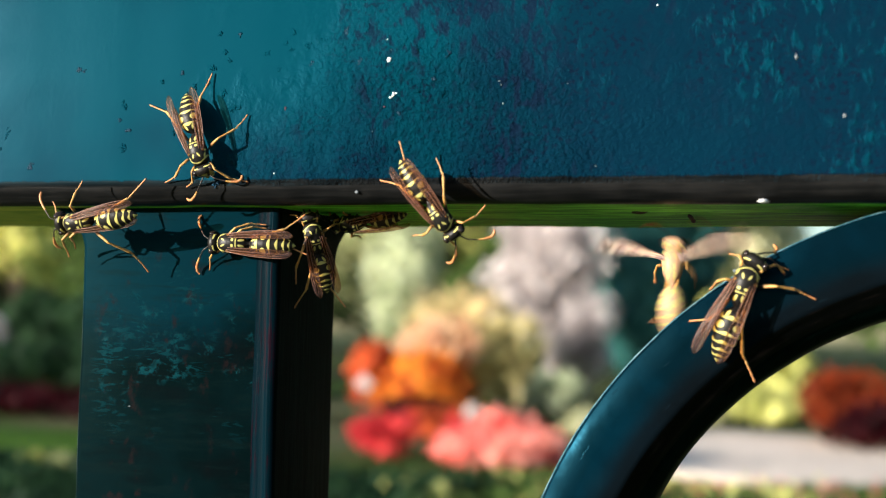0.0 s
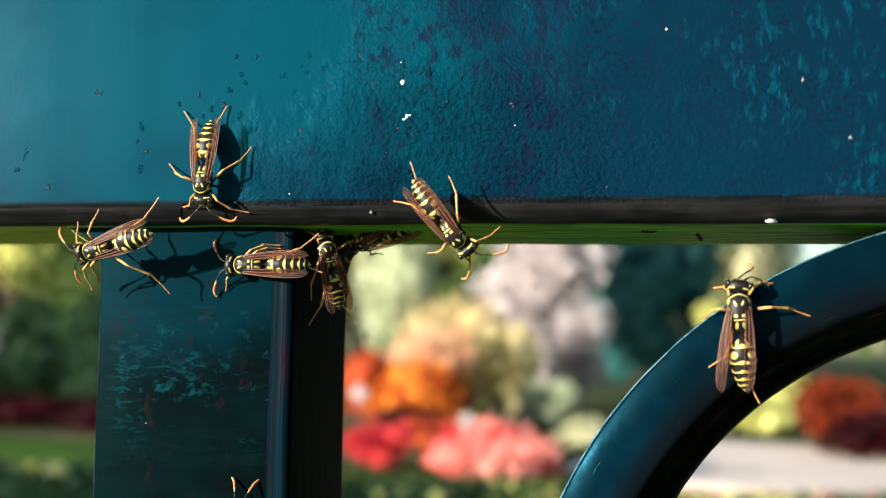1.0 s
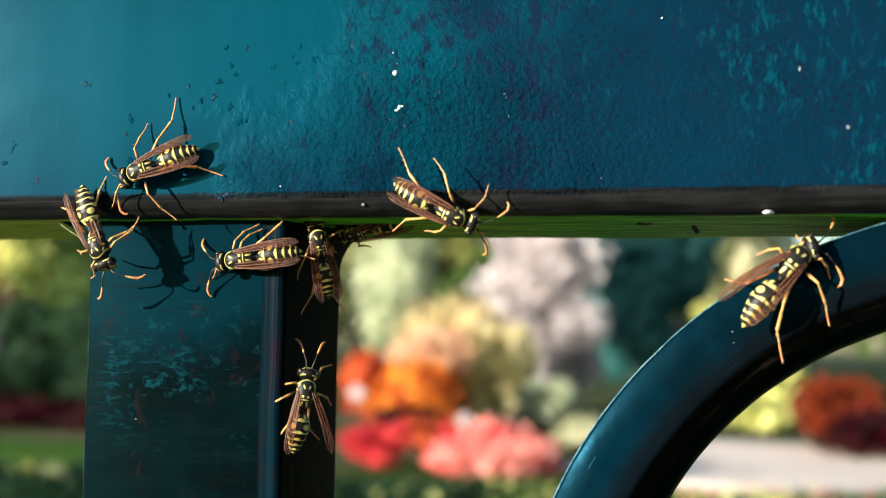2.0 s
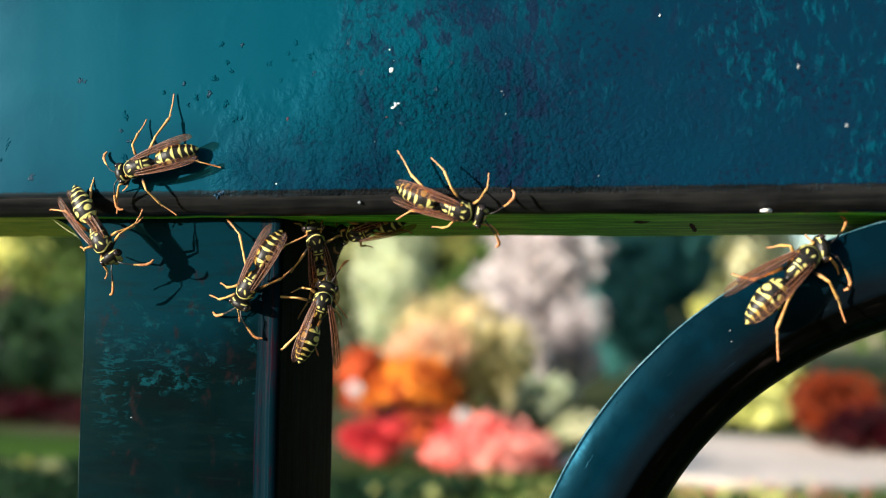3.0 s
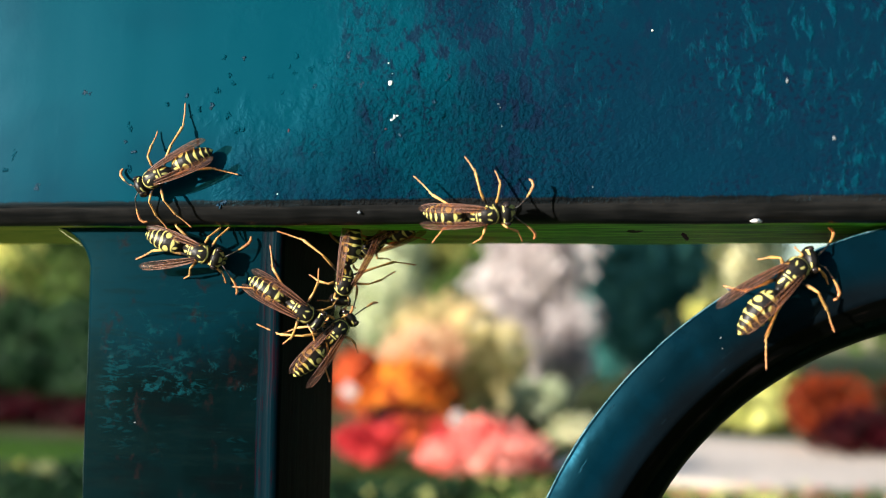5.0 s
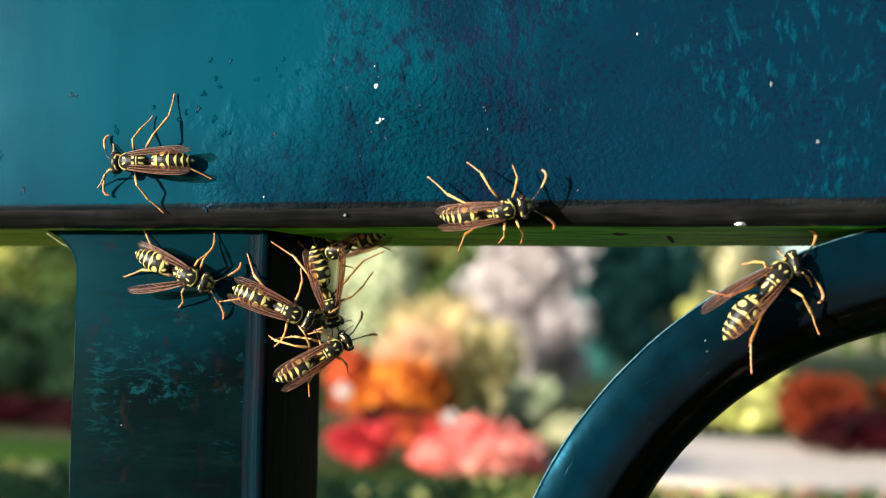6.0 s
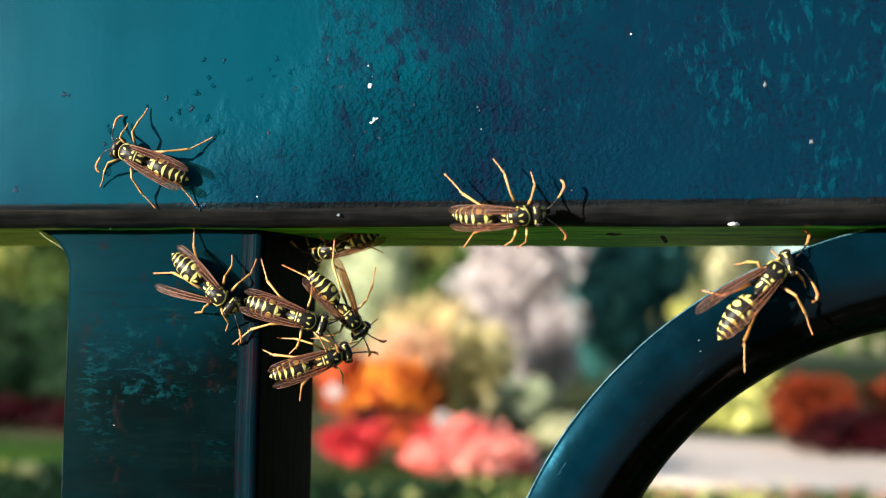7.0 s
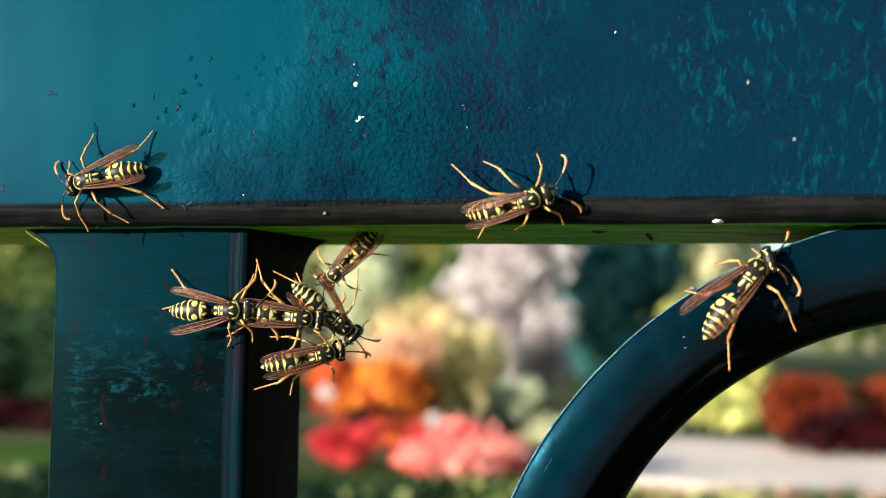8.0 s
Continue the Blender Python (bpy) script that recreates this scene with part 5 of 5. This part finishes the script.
    walk(wasp_g, [
        (0.0, pose(0.04938, 0.00595, 0.68582, 90.0, 19.3, 0.0)),
        (0.2, pose(0.04942, 0.00595, 0.68595, 90.0, 19.9, 0.0)),
        (0.3, pose(0.04987, 0.00595, 0.68697, 90.0, 14.3, 0.0)),
        (0.5, pose(0.04948, 0.00595, 0.68753, 90.0, 12.5, 0.0)),
        (1.0, pose(0.04761, 0.00595, 0.68469, 90.0, -4.3, 0.0)),
        (1.4, pose(0.04833, 0.00595, 0.68385, 90.0, -1.7, 0.0)),
        (1.5, pose(0.05407, 0.00565, 0.68891, 75.0, 35.6, 0.0)),
        (1.7, pose(0.05436, 0.00565, 0.68961, 75.0, 36.1, 0.0)),
        (2.8, pose(0.05587, 0.00565, 0.68965, 75.0, 42.0, 0.0)),
        (3.0, pose(0.05595, 0.00565, 0.68947, 75.0, 41.5, 0.0)),
        (3.5, pose(0.05611, 0.00565, 0.68940, 75.0, 41.4, 0.0)),
        (4.0, pose(0.05610, 0.00565, 0.68922, 75.0, 41.4, 0.0)),
        (4.2, pose(0.05612, 0.00565, 0.68918, 75.0, 41.0, 0.0)),
        (5.3, pose(0.05604, 0.00565, 0.68905, 75.0, 40.2, 0.0)),
        (5.5, pose(0.05593, 0.00565, 0.68890, 75.0, 39.8, 0.0)),
        (6.0, pose(0.05602, 0.00565, 0.68896, 75.0, 39.2, 0.0)),
        (6.5, pose(0.05609, 0.00565, 0.68901, 75.0, 38.7, 0.0)),
        (7.0, pose(0.05612, 0.00565, 0.68900, 75.0, 38.8, 0.0)),
        (7.5, pose(0.05602, 0.00565, 0.68898, 75.0, 38.6, 0.0)),
        (8.0, pose(0.05589, 0.00565, 0.68886, 75.0, 36.1, 0.0)),
    ])
    walk(wasp_h, [
        (0.0, pose(-0.11500, -0.03200, 0.70200, 90.0, 66.0, 11.3)),
        (0.2, pose(-0.04800, -0.02737, 0.68318, 90.0, 59.5, 9.7)),
        (0.3, pose(-0.03795, -0.01740, 0.68354, 90.0, 22.2, 8.9)),
        (0.4, pose(-0.03138, -0.00939, 0.66478, 90.0, 20.6, 8.1)),
        (0.5, pose(-0.02750, -0.00150, 0.64600, 90.0, 12.0, 7.2)),
        (0.6, pose(-0.02502, 0.00563, 0.64450, 90.0, 4.7, 6.5)),
        (1.0, pose(-0.02551, 0.00563, 0.65063, 90.0, 5.1, 3.3)),
        (1.3, pose(-0.02438, 0.00564, 0.65136, 90.0, 6.0, 0.8)),
        (1.4, pose(-0.02230, 0.00564, 0.65447, 90.0, 10.8, 0.0)),
        (1.5, pose(-0.01650, 0.01023, 0.66438, 90.0, 9.8, 26.6)),
        (1.7, pose(-0.01657, 0.01025, 0.66872, 90.0, 8.9, 26.6)),
        (2.8, pose(-0.01455, 0.01046, 0.68251, 90.0, 11.5, 26.6)),
        (3.0, pose(-0.01373, 0.01057, 0.68382, 90.0, 18.6, 26.6)),
        (3.5, pose(-0.01164, 0.01073, 0.68364, 90.0, 31.3, 26.6)),
        (4.0, pose(-0.01293, 0.01091, 0.68441, 90.0, 20.9, 26.6)),
        (4.2, pose(-0.01174, 0.01082, 0.68216, 90.0, 25.1, 26.6)),
        (5.3, pose(-0.01116, 0.01153, 0.68019, 90.0, 49.3, 26.6)),
        (5.5, pose(-0.01063, 0.01174, 0.67926, 90.0, 55.2, 26.6)),
        (6.0, pose(-0.01043, 0.01191, 0.67847, 90.0, 59.0, 26.6)),
        (6.5, pose(-0.01007, 0.01209, 0.67786, 90.0, 63.3, 26.6)),
        (7.0, pose(-0.00962, 0.01222, 0.67726, 90.0, 71.4, 26.6)),
        (7.5, pose(-0.00924, 0.01234, 0.67766, 90.0, 73.8, 26.6)),
        (8.0, pose(-0.00872, 0.01247, 0.67753, 90.0, 77.0, 26.6)),
    ])
    walk(wasp_flyer, [
        (0.0, pose(0.0394, 0.0190, 0.6886, 78, 0, -6)),
        (0.0334, pose(0.0350, 0.0200, 0.6904, 78, -38, -4)),
        (0.1, pose(-0.0861, 0.3000, 0.6790, 25, 6, 12)),
        (0.2, pose(-0.2450, 0.5000, 0.6950, 5, 10, 40)),
        (0.3, pose(-0.1600, 0.3000, 0.7450, -10, 5, 20)),
        (0.4, pose(-0.0600, 0.0700, 0.7320, -50, 0, 0)),
        (0.5, pose(-0.0500, 0.0402, 0.7320, -90, 0, 0)),
        (8.0, pose(-0.0500, 0.0402, 0.7320, -90, 0, 0)),
    ])
    for wing, more in (("forewing", 0), ("hindwing", 3)):
        fold(wasp_h, wing, 1, ((0.0, 30 + more), (4.2, 28 + more), (5.3, 7), (8.0, 5)))
        fold(wasp_a, wing, 1, ((0.0, 9), (1.4, 6), (1.7, 6), (7.5, 4), (8.0, 14 + more)))
        fold(wasp_b, wing, -1, ((0.0, 0), (1.4, 0), (1.7, -9), (3.5, -10), (4.2, -4), (5.5, 4), (7.5, 6), (8.0, 14)))
        fold(wasp_b, wing, 1, ((0.0, 8), (1.4, 8), (1.7, 13), (4.0, 13 + more), (5.5, 30 + more), (7.0, 28 + more), (8.0, 15)))
        fold(wasp_g, wing, -1, ((0.0, 12), (1.4, 13), (1.5, 19 + more), (8.0, 19 + more)))
        fold(wasp_d, wing, -1, ((0.0, 4), (3.5, 6), (5.3, 20 + more), (8.0, 22 + more)))
    neck, held = pose(0, 0.0024, 0.003), wasp_g_head.matrix_basis.copy()
    walk(wasp_g_head, [(t, neck @ pose(0, 0, 0, 0, 0, a) @ neck.inverted() @ held) for t, a in ((0.0, -16), (1.4, -12), (1.5, -40), (8.0, -38))])
    for feeler, base, turn in zip([c for c in wasp_g_head.children if "antenna" in c.name], (-0.38 * MM, 0.38 * MM), ((-38, -48, 24), (-48, -6, 0))):
        at = pose(base, 4.05 * MM, 3.1 * MM)
        walk(feeler, [(t, at @ pose(0, 0, 0, a, 0, b) @ at.inverted()) for t, a, b in ((0.0, *turn[:2]), (1.4, *turn[:2]), (1.5, 0, turn[2]), (8.0, 0, turn[2]))])
    swing(legs_a[5], ((0.0, -22), (1.0, -31), (1.4, -31), (1.5, -8), (3.5, 0), (4.2, -5), (5.5, -3), (6.0, 12), (6.5, -18), (7.0, -17), (7.5, -13), (8.0, -28)))
    swing(legs_a[4], ((0.0, 35), (1.0, -7), (1.4, -9), (1.5, -5), (3.5, 0), (4.2, -1), (5.5, -0), (6.0, 2), (6.5, 13), (7.0, 37), (7.5, -6), (8.0, 9)))
    swing(legs_a[3], ((0.0, -48), (1.4, -48), (1.5, -13), (3.5, 48), (4.2, 43), (5.5, -29), (6.0, -29), (6.5, -48), (7.0, -40), (7.5, -48), (8.0, -48)))
    swing(legs_a[2], ((0.0, -6), (1.0, 7), (1.4, 6), (1.5, -11), (3.5, 0), (4.2, -10), (5.5, -7), (6.0, 3), (6.5, 12), (7.0, 1), (7.5, -19), (8.0, -19)))
    swing(legs_a[1], ((0.0, 3), (1.0, 23), (1.4, 23), (1.5, -10), (3.5, 0), (4.2, -22), (5.5, -6), (6.0, 7), (6.5, 15), (7.0, 25), (7.5, 11), (8.0, 10)))
    swing(legs_a[0], ((0.0, -6), (1.0, 14), (1.4, 16), (1.5, -34), (3.5, 0), (4.2, 10), (5.5, 37), (6.0, -24), (6.5, -9), (7.0, 16), (7.5, 14), (8.0, 31)))
    swing(legs_f[2], ((0.0, 1), (1.0, 2), (1.4, -0), (1.5, -16), (3.5, -21), (4.0, -32), (5.5, -18), (6.0, -25), (6.5, -33), (7.0, -25), (7.5, -35), (8.0, -36)))
    swing(legs_f[1], ((0.0, 1), (1.0, 0), (1.4, -2), (1.5, -13), (3.5, -9), (4.0, -14), (5.5, -48), (6.0, -29), (6.5, -24), (7.0, -39), (7.5, -32), (8.0, -24)))
    swing(legs_f[0], ((0.0, 11), (1.0, 0), (1.4, -0), (1.5, 3), (3.5, 15), (4.0, -3), (5.5, 39), (6.0, 18), (6.5, 48), (7.0, 19), (7.5, -9), (8.0, 8)))
    swing(legs_f[5], ((0.0, -1), (1.0, 0), (1.4, -2), (1.5, 22), (4.0, -8), (6.0, 8), (8.0, -6)))
    swing(legs_f[4], ((0.0, 48), (1.0, 48), (1.5, 19), (4.0, 2), (6.0, 22), (8.0, 0)))
    swing(legs_f[3], ((0.0, 46), (1.0, 46), (1.5, 48), (4.0, 42), (6.0, -25), (7.5, -48), (8.0, 0)))
    swing(legs_g[3], ((0.0, -15), (0.5, -48), (1.4, 0), (1.5, -48), (2.8, -33), (3.5, -35), (5.5, -31), (8.0, -36)))
    swing(legs_g[4], ((0.0, 18), (0.5, -5), (1.0, 0), (1.5, -21), (2.8, -1), (3.5, -4), (5.5, -2), (8.0, -5)))
    swing(legs_g[5], ((0.0, 0), (0.5, -10), (1.0, -20), (1.5, 8), (2.8, 5), (3.5, 2), (5.5, 1), (8.0, -2)))
    swing(legs_g[0], ((0.0, 6), (1.4, 0), (1.5, -25), (3.5, -21), (8.0, -21)))
    swing(legs_g[1], ((0.0, 29), (1.4, 0), (1.5, 18), (3.5, 1), (8.0, 4)))
    swing(legs_g[2], ((0.0, 4), (0.5, 6), (1.4, 10), (1.5, 0), (3.5, -2), (8.0, -4)))
    swing(legs_b[0], ((0.0, -48), (1.0, -48), (1.5, 25), (3.0, 11), (3.5, 6), (4.2, -48), (5.5, -5), (6.0, -3), (6.5, 0), (7.0, -6), (8.0, -30)))
    swing(legs_b[1], ((0.0, -48), (1.0, -48), (1.5, 19), (3.0, -3), (4.0, -13), (5.5, -17), (6.5, 0), (7.0, 28), (7.5, 33), (8.0, -37)))
    swing(legs_b[2], ((0.0, -48), (1.0, -48), (1.5, -15), (3.0, -8), (4.2, -36), (5.5, -23), (6.5, 0), (7.0, -16), (7.5, -33), (8.0, -23)))
    swing(legs_b[3], ((0.0, 15), (1.0, -21), (1.5, -21), (3.0, -1), (3.5, -48), (4.2, -48), (5.5, 32), (6.5, 0), (7.0, -9), (8.0, -26)))
    swing(legs_b[4], ((0.0, -26), (1.0, -26), (1.4, -48), (1.5, -28), (3.0, -42), (5.5, -45), (6.5, 0), (7.0, -37), (7.5, -18), (8.0, -27)))
    swing(legs_b[5], ((0.0, 17), (1.0, 17), (1.4, 48), (1.5, 38), (3.0, 30), (3.5, 17), (5.5, 17), (6.5, 17), (7.0, 19), (7.5, 29), (8.0, -9)))
    swing(legs_c[0], ((0.0, 4), (1.0, 0), (3.0, -48), (3.5, 22), (4.0, 42), (5.5, 4), (8.0, -18)))
    swing(legs_c[1], ((0.0, 28), (1.0, 28), (1.7, 28), (2.8, 2), (3.5, 0), (4.0, -48), (5.5, -48), (8.0, -48)))
    swing(legs_c[2], ((0.0, 38), (1.0, 38), (2.8, 32), (3.5, 0), (4.0, 8), (5.5, 9), (6.5, 12), (7.0, 3), (7.5, -16), (8.0, -9)))
    swing(legs_c[3], ((0.0, -62), (1.7, -62), (2.2, -8), (2.8, 48), (3.5, 0), (4.0, 48), (5.5, 48), (8.0, 48)))
    swing(legs_c[4], ((0.0, -78), (1.7, -76), (2.2, -24), (2.8, 29), (3.5, -28), (4.0, 0), (5.5, -10), (6.5, -11), (8.0, -26)))
    swing(legs_c[5], ((0.0, 12), (1.0, 12), (2.8, 48), (3.5, 17), (4.0, -7), (5.5, 0), (6.5, 5), (7.0, 26), (8.0, 7)))
    swing(legs_h[2], ((0.0, -8), (1.5, -8), (1.7, 3), (2.8, -14), (3.0, 0), (3.5, -16), (4.2, -30), (5.5, -27), (6.5, -17), (8.0, 48)))
    swing(legs_h[1], ((0.0, 14), (1.5, 14), (1.7, 34), (2.8, -18), (3.0, 0), (4.2, 30), (5.5, 35), (6.5, 36), (8.0, 47)))
    swing(legs_h[0], ((0.0, 30), (1.5, 30), (2.8, 0), (3.5, -0), (5.5, 28), (8.0, 31)))
    swing(legs_h[3], ((0.0, -43), (1.5, -43), (3.5, 35), (5.5, 36), (8.0, 24)))
    swing(legs_h[4], ((0.0, 10), (1.5, 10), (3.5, 0), (5.5, 40), (8.0, 48)))
    swing(legs_h[5], ((0.0, -4), (1.5, -4), (2.8, -27), (3.5, -6), (5.5, 0), (8.0, 5)))
    swing(legs_d[2], ((0.0, -3), (1.0, 0), (2.8, 3), (3.5, 2), (4.2, -48), (5.5, -48), (8.0, 48)))
    swing(legs_d[1], ((0.0, -3), (1.0, 0), (3.5, -24), (5.5, -48), (8.0, -48)))
    swing(legs_d[5], ((0.0, -19), (1.0, -19), (3.5, -11), (4.0, 48), (5.5, 27), (6.0, 0), (6.5, -12), (8.0, -29)))
    swing(legs_e[5], ((0.0, 48), (1.0, 48), (4.2, -30), (5.5, 48), (6.5, 48), (8.0, 48)))


motions()
